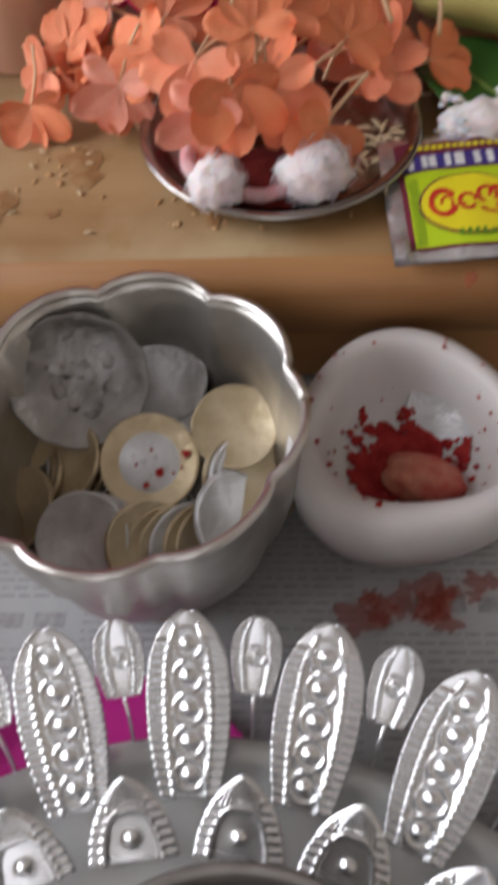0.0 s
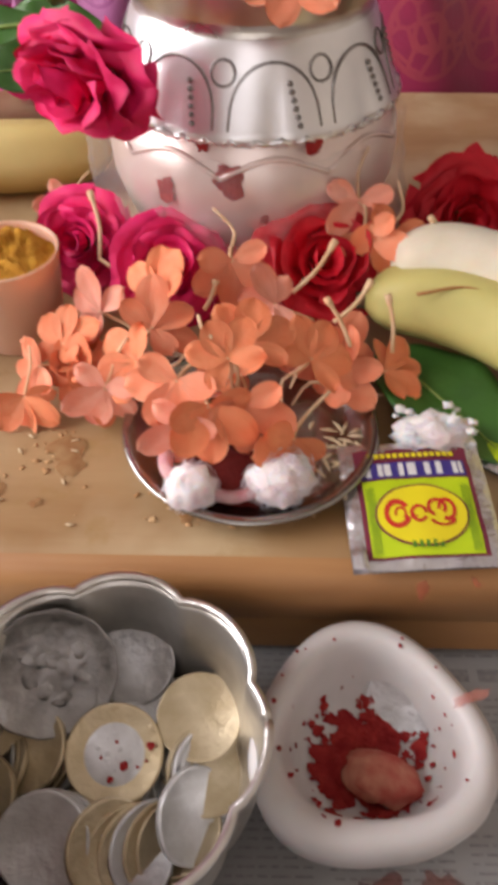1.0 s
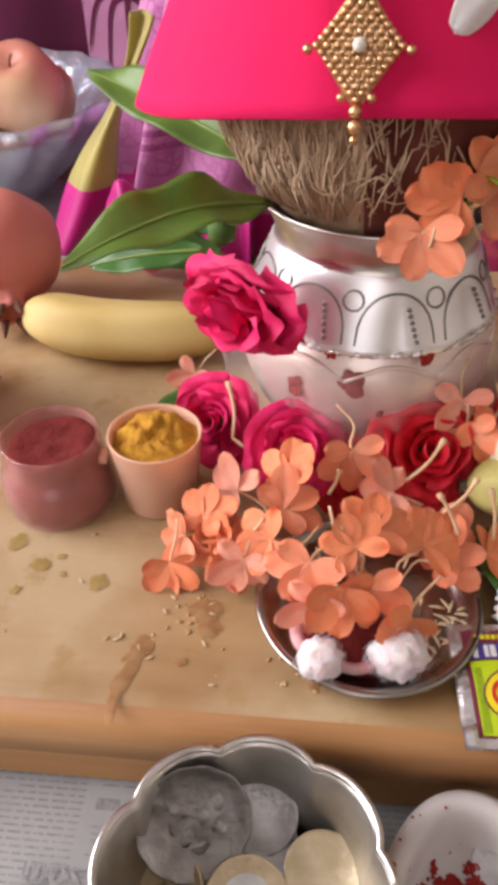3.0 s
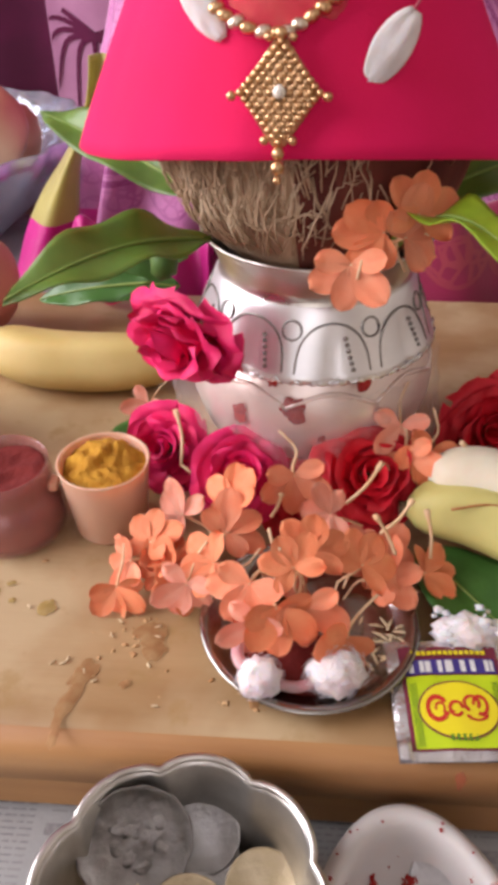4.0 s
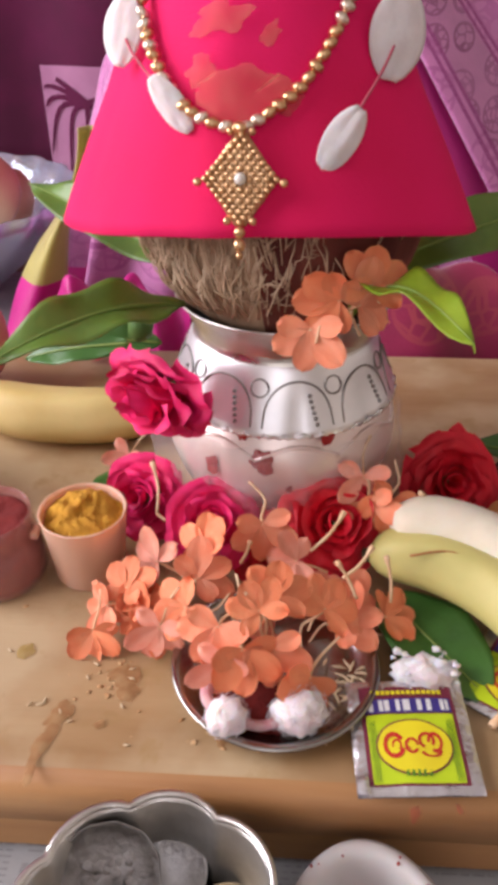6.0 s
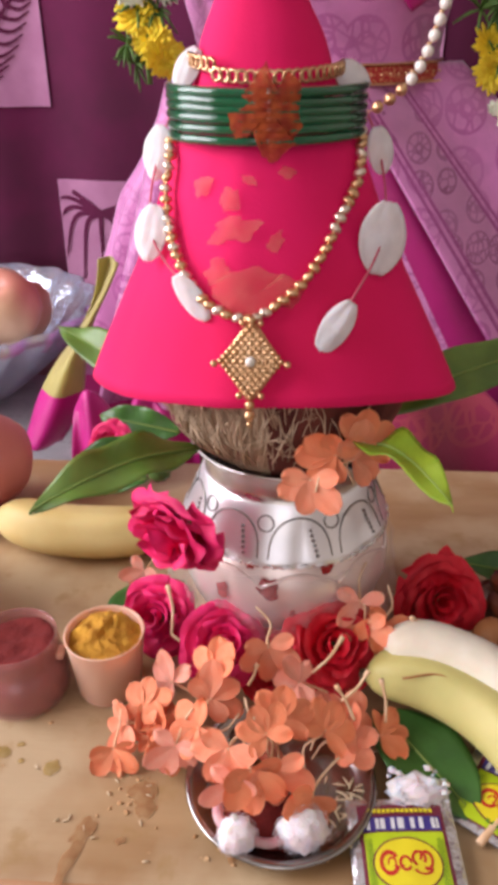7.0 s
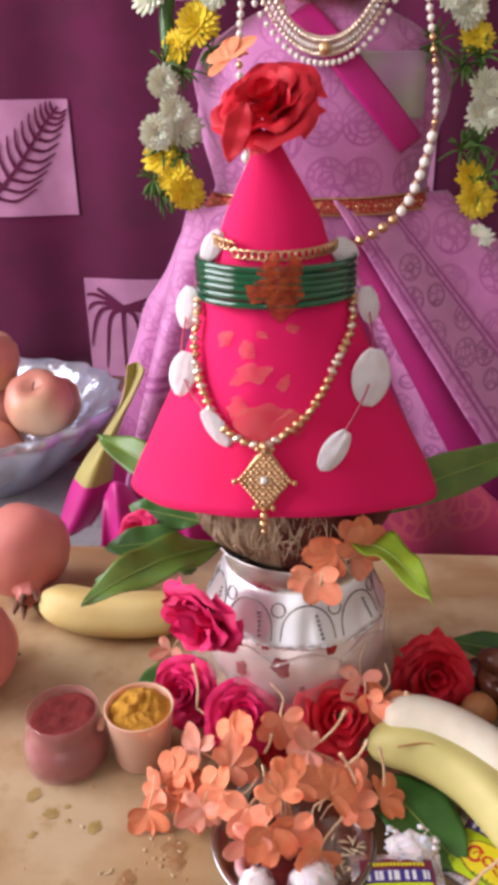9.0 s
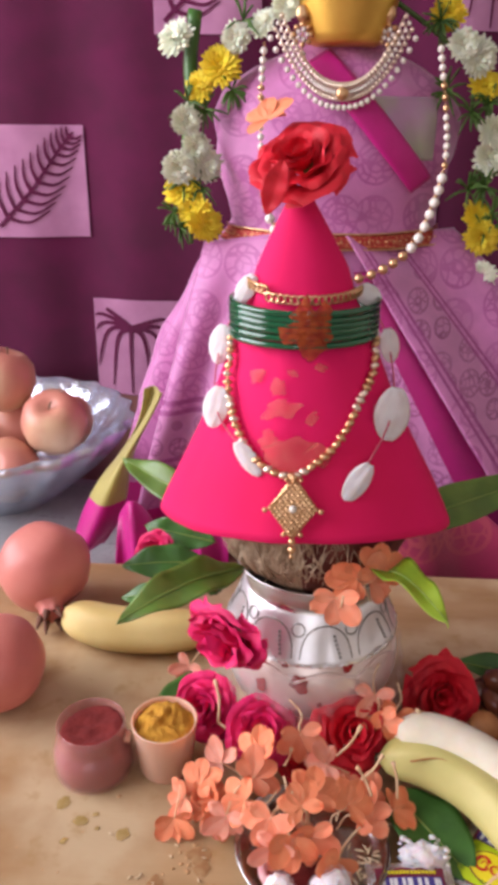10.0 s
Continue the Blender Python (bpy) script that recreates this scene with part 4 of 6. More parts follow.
def crossandra(seed, label, petal_mat, spread):
    """Five lobes fanned to one side of a thin pale tube; the outer pair is smaller and bends back."""
    r = random.Random(seed)
    ob = thing("crossandra_flower", label, "flower", group="orange flowers before the pot")
    for k, ang in enumerate((-2, -1, 0, 1, 2)):
        end = abs(ang) == 2
        p = part("petal", lobe(r.uniform(0.0118, 0.0136) if end else r.uniform(0.0142, 0.0172), r.uniform(0.0078, 0.0092) if end else r.uniform(0.0094, 0.0116), r.uniform(-0.30, 0.22), seed + k), petal_mat, ob)
        p.matrix_basis = pose(0, 0, 0.0005 * (k % 2), r.uniform(-16, 22) + (12 if end else 0), r.uniform(-14, 14), ang * spread + r.uniform(-6, 6))
    pts = [(0, 0.0008, 0.0003), (0, -0.003, -0.003), (r.uniform(-0.003, 0.003), -0.010, -0.006), (r.uniform(-0.005, 0.005), -0.018, -0.006)]
    part("stalk", tube(spline(pts, 8), lambda s: 0.0008 - 0.0003 * s, 6), M_STALK, ob, "pale yellow flower tube")
    return ob


kinds = [crossandra(s, lab + " crossandra flower with a pale tube", mt, sp) for s, lab, mt, sp in ((21, "fresh orange", M_ORANGE, 50), (35, "fresh deep orange", M_DEEPORANGE, 46), (48, "fresh pinkish orange", M_PEACH, 54), (77, "fresh deep orange", M_DEEPORANGE, 58))]
# place, the way the flower faces, turn in degrees, size
BLOOMS = ((0.014, 0.263, 0.036, 0.1, -0.8, 0.6, 180, 1.0), (-0.009, 0.250, 0.032, -0.3, -0.5, 0.8, 30, 1.0), (-0.030, 0.252, 0.024, -0.4, -0.6, 0.7, 80, 0.95), (-0.042, 0.242, 0.018, -0.5, -0.5, 0.8, 20, 0.95),
          (-0.049, 0.236, 0.014, -0.6, -0.7, 0.5, 130, 0.85), (-0.054, 0.227, 0.009, -0.3, -0.8, 0.4, 200, 0.85), (-0.026, 0.222, 0.017, -0.2, -0.9, 0.5, 170, 0.95), (-0.016, 0.228, 0.022, -0.3, -0.6, 0.8, 120, 1.0),
          (-0.002, 0.212, 0.029, -0.2, -0.8, 0.6, 160, 1.05), (0.007, 0.203, 0.027, 0.0, -0.9, 0.5, 190, 1.05), (0.000, 0.201, 0.021, -0.3, -0.9, 0.4, 170, 0.95), (0.019, 0.222, 0.034, 0.2, -0.5, 0.8, -30, 1.05),
          (0.017, 0.206, 0.024, 0.3, -0.9, 0.4, 185, 1.0), (0.032, 0.200, 0.016, 0.2, -0.8, 0.6, 140, 1.0), (0.028, 0.247, 0.030, 0.3, -0.4, 0.9, 60, 0.9), (0.038, 0.224, 0.026, 0.4, -0.6, 0.8, -60, 1.0),
          (0.048, 0.232, 0.019, 0.5, -0.6, 0.7, -100, 0.95), (0.064, 0.234, 0.012, 0.5, -0.6, 0.6, -110, 0.9), (0.058, 0.286, 0.044, 0.0, -0.9, 0.4, 175, 1.05), (0.070, 0.279, 0.036, 0.2, -0.8, 0.5, 150, 1.05),
          (0.061, 0.277, 0.036, -0.2, -0.9, 0.3, 210, 0.95), (0.080, 0.276, 0.030, 0.5, -0.7, 0.5, -120, 0.85), (-0.059, 0.350, 0.010, -0.3, -0.8, 0.5, 160, 0.9), (0.013, 0.214, 0.035, 0.1, -0.7, 0.7, 20, 0.9),
          (-0.012, 0.240, 0.026, 0.2, -0.5, 0.8, -70, 1.0), (-0.036, 0.232, 0.013, -0.3, -0.5, 0.8, 60, 0.9))
for k, (x, y, z, dx, dy, dz, turn, size) in enumerate(BLOOMS):
    m = aim((x, y, z), (dx, dy, dz), radians(turn)) @ Matrix.Scale(size, 4)
    if k < 4:
        kinds[k].matrix_basis = m
    else:
        copy_thing(kinds[k % 4], m)
# lower layer that carries the top ones
for k in range(12):
    x, y = rng.uniform(-0.036, 0.052), rng.uniform(0.212, 0.252)
    copy_thing(kinds[k % 4], aim((x, y, rng.uniform(0.008, 0.016)), (rng.uniform(-0.6, 0.6), rng.uniform(-0.8, 0.2), 0.8), rng.uniform(-3, 3)))
# blooms tucked in the pot mouth and one on the cone's top
for k, x, y, z, d, turn in ((0, 0.0310, 0.272, 0.1215, (-0.25, -0.9, 0.25), 180), (1, 0.0410, 0.274, 0.1320, (-0.1, -1, 0.3), 100), (3, 0.0520, 0.276, 0.1370, (0.3, -0.9, 0.4), -20), (0, 0.0480, 0.274, 0.1300, (0.5, -0.8, 0.3), -70), (3, -0.010, 0.346, 0.356, (-0.5, -0.6, 0.7), 25)):
    ob = copy_thing(kinds[k], aim((x, y, z), d, radians(turn)) @ Matrix.Scale(1.05, 4))
    if z > 0.3:
        for c in [c for c in ob.children if c.name.startswith("stalk")]:
            bpy.data.objects.remove(c)
STALKS = (((0.034, 0.253, 0.030), (0.048, 0.262, 0.044)), ((0.051, 0.230, 0.026), (0.043, 0.236, 0.040)), ((0.046, 0.237, 0.030), (0.058, 0.245, 0.040)), ((-0.034, 0.283, 0.024), (-0.037, 0.299, 0.042)),
          ((0.005, 0.247, 0.028), (0.009, 0.252, 0.036)), ((0.100, 0.282, 0.024), (0.081, 0.275, 0.044)), ((0.066, 0.236, 0.018), (0.064, 0.246, 0.034)), ((-0.034, 0.283, 0.024), (-0.020, 0.276, 0.022)))
for foot, tip in STALKS:
    foot, tip = Vector(foot), Vector(tip)
    bow = (tip - foot).cross(Vector((0, 0, 1))) * 0.10
    stem = thing("flower_stalk", "thin pale flower stalk poking out of the flower heap", "stalk", group="loose stalks")
    part("stem", tube(spline([foot, (foot + tip) / 2 + bow, tip], 10), lambda s: 0.0007 + (0.0005 if s > 0.86 else 0.0), 6), M_STALK, stem)

# ---------------------------------------------------------------- roses


def rose(name, label, r, mat, seed, loose=0.0):
    """Nested, overlapping cupped petals round a tight bud, opening along +z."""
    rr = random.Random(seed)
    ob = thing(name, label, "rose", group="roses round the pot")
    for layer, (n, rad, h, lean) in enumerate(((2, 0.22, 0.62, 0.05), (3, 0.40, 0.66, 0.22), (5, 0.62, 0.62, 0.50), (6, 0.84, 0.50, 0.85), (6, 1.00, 0.36, 1.15))):
        for k in range(n):
            a0 = 2 * math.pi * (k + 0.4 * layer) / n + rr.uniform(-0.2, 0.2)
            half = (2.2 if layer < 2 else 0.95) * math.pi / n + 0.35
            hh = h * r * rr.uniform(0.88, 1.12)
            ro = rad * r
            curl = lean + loose * rr.uniform(0, 0.5)
            sd = rr.random() * 50

            def f(u, v):
                a = a0 + (2 * u - 1) * half * (0.45 + 0.55 * math.sin(min(1, v * 1.15) * math.pi / 2))
                edge = 1 - 0.25 * (2 * u - 1) ** 2 * v
                out = ro * (0.22 + 0.78 * v ** 0.7) * (1 + 0.10 * curl * v ** 4) + 0.17 * r * v * noise.noise(Vector((u * 3, v * 3, sd)))
                z = hh * (v * edge) - r * 0.16 * curl * v ** 5 + 0.17 * r * v * noise.noise(Vector((u * 3.5, v * 3, sd + 7)))
                return Vector((out * math.cos(a), out * math.sin(a), z - 0.25 * r))
            part("petal", sheet(f, 12, 9), mat, ob)
    part("calyx", lathe([(0.0, -0.34 * r), (0.14 * r, -0.32 * r), (0.22 * r, -0.22 * r), (0.12 * r, -0.12 * r)], 12), M_SPRIG, ob, "green calyx")
    return ob


pink = rose("rose", "deep pink rose leaning against the silver pot", 0.0195, M_ROSEPINK, 5)
pink.matrix_basis = aim((-0.0300, 0.279, 0.0885), (-0.66, -0.74, -0.05), 0.0) @ Matrix.Diagonal((1.42, 0.82, 1.75, 1))
ROSES = ((pink, (-0.044, 0.300, 0.020), (-0.3, -0.8, 0.5), 1.0, "deep pink rose lying at the pot's foot"), (pink, (-0.008, 0.274, 0.026), (0.1, -0.7, 0.7), 1.0, "deep pink rose lying at the pot's foot"),
         (pink, (-0.100, 0.478, 0.022), (-0.3, -0.9, 0.3), 0.9, "deep pink rose lying behind the banana"))
for src, p, d, s, lab in ROSES:
    ob = copy_thing(src, aim(p, d, rng.uniform(0, 6)))
    ob.matrix_basis = aim(p, d, rng.uniform(0, 6)) @ Matrix.Scale(s, 4)
    ob["label"] = lab
red = rose("rose", "dark red rose lying among the orange flowers", 0.0225, M_ROSERED, 9, 0.5)
red.matrix_basis = aim((0.046, 0.274, 0.028), (0.1, -0.75, 0.7), 0.7)
for p, d, s, lab in (((0.106, 0.316, 0.019), (0.1, -0.85, 0.45), 0.98, "dark red rose lying beside the peeled banana"), ((0.020, 0.272, 0.014), (0, -0.7, 0.7), 0.8, "dark red rose lying among the orange flowers"),
                     ((0.0070, 0.332, 0.338), (-0.25, -0.62, 0.70), 1.05, "open red rose set on the tip of the cone")):
    ob = copy_thing(red, aim(p, d, rng.uniform(0, 6)))
    ob.matrix_basis = aim(p, d, rng.uniform(0, 6)) @ Matrix.Scale(s, 4)
    ob["label"] = lab
# pointed upper petal of the right-hand rose and a hanging one under the top rose
for p, t, w in (((0.106, 0.322, 0.022), (0.111, 0.337, 0.041), 0.020), ((-0.002, 0.318, 0.338), (-0.010, 0.312, 0.313), 0.018)):
    leaf("rose_petal", "loose red rose petal beside its flower", p, t, w, M_ROSERED, 0.002, (0, -1, 0.3), 0.001, rib=False)
bract = thing("rose_hip", "dark green rose calyx with cut stem", "calyx", pose(-0.037, 0.302, 0.108))
part("cup", ball(0.0055, 0.3, 3, (1, 0.9, 1.2), 12), M_SPRIG, bract)
for k in range(5):
    part("sepal", tube(spline([(0, 0, 0), (0.004 * math.cos(k * 1.26), 0.004 * math.sin(k * 1.26), 0.005), (0.009 * math.cos(k * 1.26), 0.007 * math.sin(k * 1.26), 0.006)], 6), lambda s: 0.0016 * (1 - s) + 0.0002, 5), M_SPRIG, bract)

# ---------------------------------------------------------------- small steel plate with cotton and powder
plate = thing("steel_plate", "small round stainless steel plate holding cotton and kumkum", "plate", pose(0.0195, 0.2155, 0.0004))
part("dish", lathe([(0, 0.0010), (0.030, 0.0010), (0.0335, 0.0022), (0.0375, 0.0066), (0.0398, 0.0074), (0.0406, 0.0068), (0.0402, 0.0058), (0.0380, 0.0052), (0.0345, 0.0004), (0.030, 0.0), (0, 0.0)], 64), M_STEEL, plate)
solo("kumkum_on_plate", ball(0.0145, 0.35, 2.5, (1.25, 0.8, 0.22), 28, 4), M_KUMKUM_JAR, "dark kumkum powder spread on the steel plate", "powder", pose(0.016, 0.198, 0.0030))
M_PINKCOTTON = material("kumkum_stained_cotton", (0.66, 0.30, 0.32), (0.72, 0.50, 0.50), 120, 0.95, bump=0.9, bump_scale=380, sss=0.3)


def cotton(name, label, p, r, sq, seed, hairs=60):
    ob = thing(name, label, "cotton ball", Matrix.Translation(p), "cotton on the plate")
    part("wool", ball(r, 0.28, 3, sq, 24, seed), M_COTTON, ob)
    bm = bmesh.new()
    for k in range(hairs):
        d = Vector((rng.gauss(0, 1), rng.gauss(0, 1), rng.gauss(0.3, 1))).normalized()
        e = Vector((d.x * sq[0], d.y * sq[1], d.z * sq[2])) * r
        t = d.orthogonal().normalized()
        tube(spline([e * 0.9, e * 1.08 + t * r * 0.15, e * 1.12 + t * r * rng.uniform(0.3, 0.6)], 4), 0.00013, 3, bm)
    part("fuzz", bm, M_COTTON, ob)
    return ob


cotton("cotton_ball", "round white cotton ball on the steel plate", (0.0020, 0.1870, 0.0095), 0.0074, (1, 0.95, 0.9), 1)
cotton("cotton_ball", "teased white cotton tuft on the steel plate", (0.0280, 0.1900, 0.0095), 0.0094, (1.05, 0.85, 0.75), 2, 110)
solo("cotton_wick", tube(spline([(0.006, 0.188, 0.006), (0.014, 0.1865, 0.0055), (0.022, 0.188, 0.007)], 12), 0.0020, 7), M_PINKCOTTON, "pink stained cotton wick joining two cotton balls", "wick")
solo("cotton_wick", tube(spline([(-0.002, 0.190, 0.008), (-0.006, 0.196, 0.010), (-0.005, 0.206, 0.012)], 12), 0.0024, 7), M_PINKCOTTON, "pink stained cotton wick lying in the plate", "wick")
husks = bmesh.new()
for k in range(26):
    x, y = rng.gauss(0.047, 0.005), rng.gauss(0.207, 0.008)
    mm = pose(x, y, 0.0045, rng.uniform(-20, 20), 0, rng.uniform(0, 360))
    tube([mm @ Vector((0, -0.003, 0)), mm @ Vector((0, 0, 0.0004)), mm @ Vector((0, 0.003, 0))], lambda s: 0.0007 * math.sin(0.3 + s * 2.5), 5, husks)
solo("rice_on_plate", husks, M_RICE, "pale rice grains heaped in the steel plate", "rice", kind="stuff")

# ---------------------------------------------------------------- turmeric cup and kumkum jar
cup = thing("turmeric_cup", "peach plastic cup heaped with yellow turmeric powder", "cup", pose(-0.0645, 0.2725, 0.0004))
part("wall", lathe([(0, 0.0), (0.0150, 0.0), (0.0155, 0.001), (0.0188, 0.0335), (0.0192, 0.0345), (0.0186, 0.0348), (0.0178, 0.0335), (0.0148, 0.0025), (0, 0.002)], 48), M_CUP, cup)


def heap(u, v):
    a = 2 * math.pi * u
    r = 0.0176 * v
    h = 0.0295 + 0.0070 * (1 - v ** 2) + 0.0045 * noise.noise(Vector((r * math.cos(a) * 190, r * math.sin(a) * 190, 1))) * (1 - 0.5 * v) + 0.002 * noise.noise(Vector((r * math.cos(a) * 480, r * math.sin(a) * 480, 5)))
    return Vector((r * math.cos(a), r * math.sin(a), h + 0.002 * math.sin(a)))


part("turmeric", sheet(heap, 40, 16, close_u=True), M_TURMERIC, cup, "lumpy yellow turmeric powder")
jar = thing("kumkum_jar", "squat clear plastic jar of dark red kumkum powder", "jar", pose(-0.1065, 0.2690, 0.0004))
JAR = [(0.0, 0.0), (0.0195, 0.0), (0.0222, 0.0015), (0.0232, 0.005), (0.0232, 0.016), (0.0222, 0.020), (0.0202, 0.0225), (0.0196, 0.0240), (0.0203, 0.0252), (0.0196, 0.0268), (0.0203, 0.0282), (0.0196, 0.0300), (0.0198, 0.0345), (0.0192, 0.0350)]
part("glass_wall", lathe(JAR + [(0.0186, 0.0345), (0.0184, 0.024), (0.0208, 0.020), (0.0218, 0.016), (0.0218, 0.004), (0.018, 0.0015), (0, 0.0012)], 48), M_JARGLASS, jar).visible_shadow = False


def jar_fill(u, v):
    pr = [(0.0, 0.0018), (0.0175, 0.0020), (0.0213, 0.0045), (0.0213, 0.016), (0.0203, 0.0198), (0.0179, 0.0242), (0.0180, 0.0300), (0.0150, 0.0306), (0.008, 0.0292), (0.0, 0.0298)]
    s = v * (len(pr) - 1)
    i = min(int(s), len(pr) - 2)
    r, z = [pr[i][c] + (pr[i + 1][c] - pr[i][c]) * (s - i) for c in (0, 1)]
    a = 2 * math.pi * u
    return Vector((r * math.cos(a), r * math.sin(a), z + (0.0012 * noise.noise(Vector((r * math.cos(a) * 160, r * math.sin(a) * 160, 2))) + 0.0015 * math.cos(a) * r / 0.018 if v > 0.6 else 0)))


part("kumkum", sheet(jar_fill, 40, 27, close_u=True), M_KUMKUM_JAR, jar, "dark red kumkum powder filling the jar")
part("rim_tab", slab(0.0190, 0.0225, -0.0035, 0.0035, 0.0225, 0.0262, 0.0008), M_CUP, jar, "small snapped plastic lid tab")

# ---------------------------------------------------------------- printed sachets


def sachet(label, m, w, h, bow):
    """A pillow-shaped foil sachet with crimped ends and a printed face; its top points towards the shrine's back."""
    ob = thing("powder_sachet", label, "sachet", m)

    def face(u, v, off=0.0):
        x, y = (u - 0.5) * w, (v - 0.5) * h
        puff = bow * (math.sin(math.pi * u) * math.sin(math.pi * v)) ** 0.6
        crimp = 0.0003 * math.sin(u * 120) if v < 0.07 or v > 0.92 else 0.0
        return Vector((x, y, 0.0012 + puff + crimp + off + 0.0007 * noise.noise(Vector((u * 5, v * 5, 3))) + (0.002 if u < 0.1 and v < 0.15 else 0)))

    def print_area(name, mat, u0, u1, v0, v1, lay, n=12, parent=ob):
        return part(name, sheet(lambda u, v: face(u0 + (u1 - u0) * u, v0 + (v1 - v0) * v, 0.0002 * lay), n, n), mat, parent)

    bm = sheet(lambda u, v: face(u, v), 40, 40)
    back = sheet(lambda u, v: Vector((face(u, v).x, face(u, v).y, 0.0003)), 4, 4)
    tmpm = bpy.data.meshes.new("tmp")
    back.to_mesh(tmpm)
    back.free()
    bm.from_mesh(tmpm)
    part("foil", bm, M_FOIL, ob)
    field = print_area("printed_field", M_MAROON, 0.10, 0.90, 0.07, 0.93, 1)
    print_area("green_panel", M_LIME, 0.135, 0.865, 0.085, 0.66, 2, parent=field)
    print_area("blue_band", M_BLUE, 0.135, 0.865, 0.675, 0.81, 2, parent=field)
    for k in range(5):
        print_area("green_line", M_GREENINK, 0.150 + k * 0.012, 0.154 + k * 0.012, 0.10, 0.60, 3, 4, field)
        print_area("green_line", M_GREENINK, 0.796 + k * 0.012, 0.800 + k * 0.012, 0.10, 0.60, 3, 4, field)
    for k in range(14):
        print_area("caption_bar", M_YELLOW, 0.20 + k * 0.044, 0.232 + k * 0.044, 0.845, 0.885, 3, 2, field)
    for u0, u1 in ((0.17, 0.205), (0.255, 0.29), (0.30, 0.345), (0.40, 0.435), (0.46, 0.52), (0.58, 0.62), (0.66, 0.70), (0.775, 0.81), (0.82, 0.845)):
        print_area("white_bar", M_WHITEINK, u0, u1, 0.69, 0.795, 3, 3, field)

    def disc(name, mat, cu, cv, ru, rv, lay):
        return part(name, sheet(lambda u, v: face(cu + ru * v * math.cos(2 * math.pi * u), cv + rv * v * math.sin(2 * math.pi * u), 0.0002 * lay), 36, 6, close_u=True), mat, field)

    disc("dark_oval", M_MAROON, 0.5, 0.375, 0.315, 0.235, 3)
    disc("yellow_oval", M_YELLOW, 0.5, 0.375, 0.30, 0.22, 4)
    for cu, cv, ru, rv, a0, a1 in ((0.335, 0.385, 0.078, 0.095, 30, 340), (0.355, 0.385, 0.035, 0.045, -60, 200), (0.475, 0.375, 0.052, 0.058, 0, 330), (0.455, 0.38, 0.02, 0.03, 90, 300),
                                   (0.60, 0.415, 0.06, 0.06, -40, 250), (0.665, 0.40, 0.055, 0.075, -120, 180), (0.63, 0.325, 0.075, 0.040, 180, 370)):
        part("red_scroll", sheet(lambda u, v: face(cu + ru * (0.74 + 0.40 * v) * math.cos(radians(a0 + (a1 - a0) * u)), cv + rv * (0.74 + 0.40 * v) * math.sin(radians(a0 + (a1 - a0) * u)), 0.0010), 22, 2), M_RED, field)
    for k in range(5):
        print_area("green_bar", M_GREENINK, 0.40 + 0.045 * k, 0.425 + 0.045 * k, 0.135, 0.185, 4, 3, field)
    return ob


sachet("green and yellow printed foil sachet on the stool", pose(0.0680, 0.1845, 0.0035, 5, -2, 1.0), 0.0428, 0.0440, 0.0022)
sachet("yellow printed foil sachet under the banana", pose(0.1160, 0.2080, 0.0018, 0, 0, -38), 0.0475, 0.0440, 0.0015)
salt = thing("cotton_tuft", "loose white cotton tuft on the green leaf", "cotton", pose(0.0765, 0.2095, 0.0075))
part("wool", ball(0.0095, 0.45, 4, (1.25, 0.75, 0.6), 28, 6), M_COTTON, salt)
for k in range(26):
    part("clump", ball(rng.uniform(0.0007, 0.0022), 0.7, 3, (1.2, 0.9, 0.7), 10, k), M_COTTON, salt).matrix_basis = pose(rng.uniform(-0.012, 0.012), rng.uniform(-0.005, 0.009), rng.uniform(0.000, 0.005))

# ---------------------------------------------------------------- bananas


def banana(name, label, pts, r, mat, flat=0.85):
    """A five-sided tapering banana along a bowed line, with stub and stalk."""
    line = spline(pts, 30)
    ob = thing(name, label, "banana")
    bm = bmesh.new()
    rings = []
    for k, p in enumerate(line):
        s = k / 30
        d = (line[min(k + 1, 30)] - line[max(k - 1, 0)]).normalized()
        side = d.cross(Vector((0, 0, 1))).normalized()
        up = side.cross(d)
        q = r * (1 - abs(2 * s - 1) ** 5) ** 0.5 * (0.94 + 0.06 * math.sin(s * math.pi)) if 0 < s < 1 else r * 0.16
        q = max(q, r * 0.20)
        rings.append([bm.verts.new(p + (side * math.cos(a) + up * math.sin(a) * 0.95) * q * (1 + 0.045 * math.cos(5 * a + 0.6))) for a in [2 * math.pi * i / 30 for i in range(30)]])
    for a, b in zip(rings, rings[1:]):
        for i in range(30):
            bm.faces.new((a[i], a[(i + 1) % 30], b[(i + 1) % 30], b[i]))
    bm.faces.new(rings[0])
    bm.faces.new(rings[-1])
    part("skin", bm, mat, ob)
    for e, f in ((0, 1), (30, 29)):
        d = (line[e] - line[f]).normalized()
        part("tip", tube([line[e] - d * 0.001, line[e] + d * 0.003], r * 0.2, 8), M_BANANATIP, ob, "dry dark tip")
    return ob


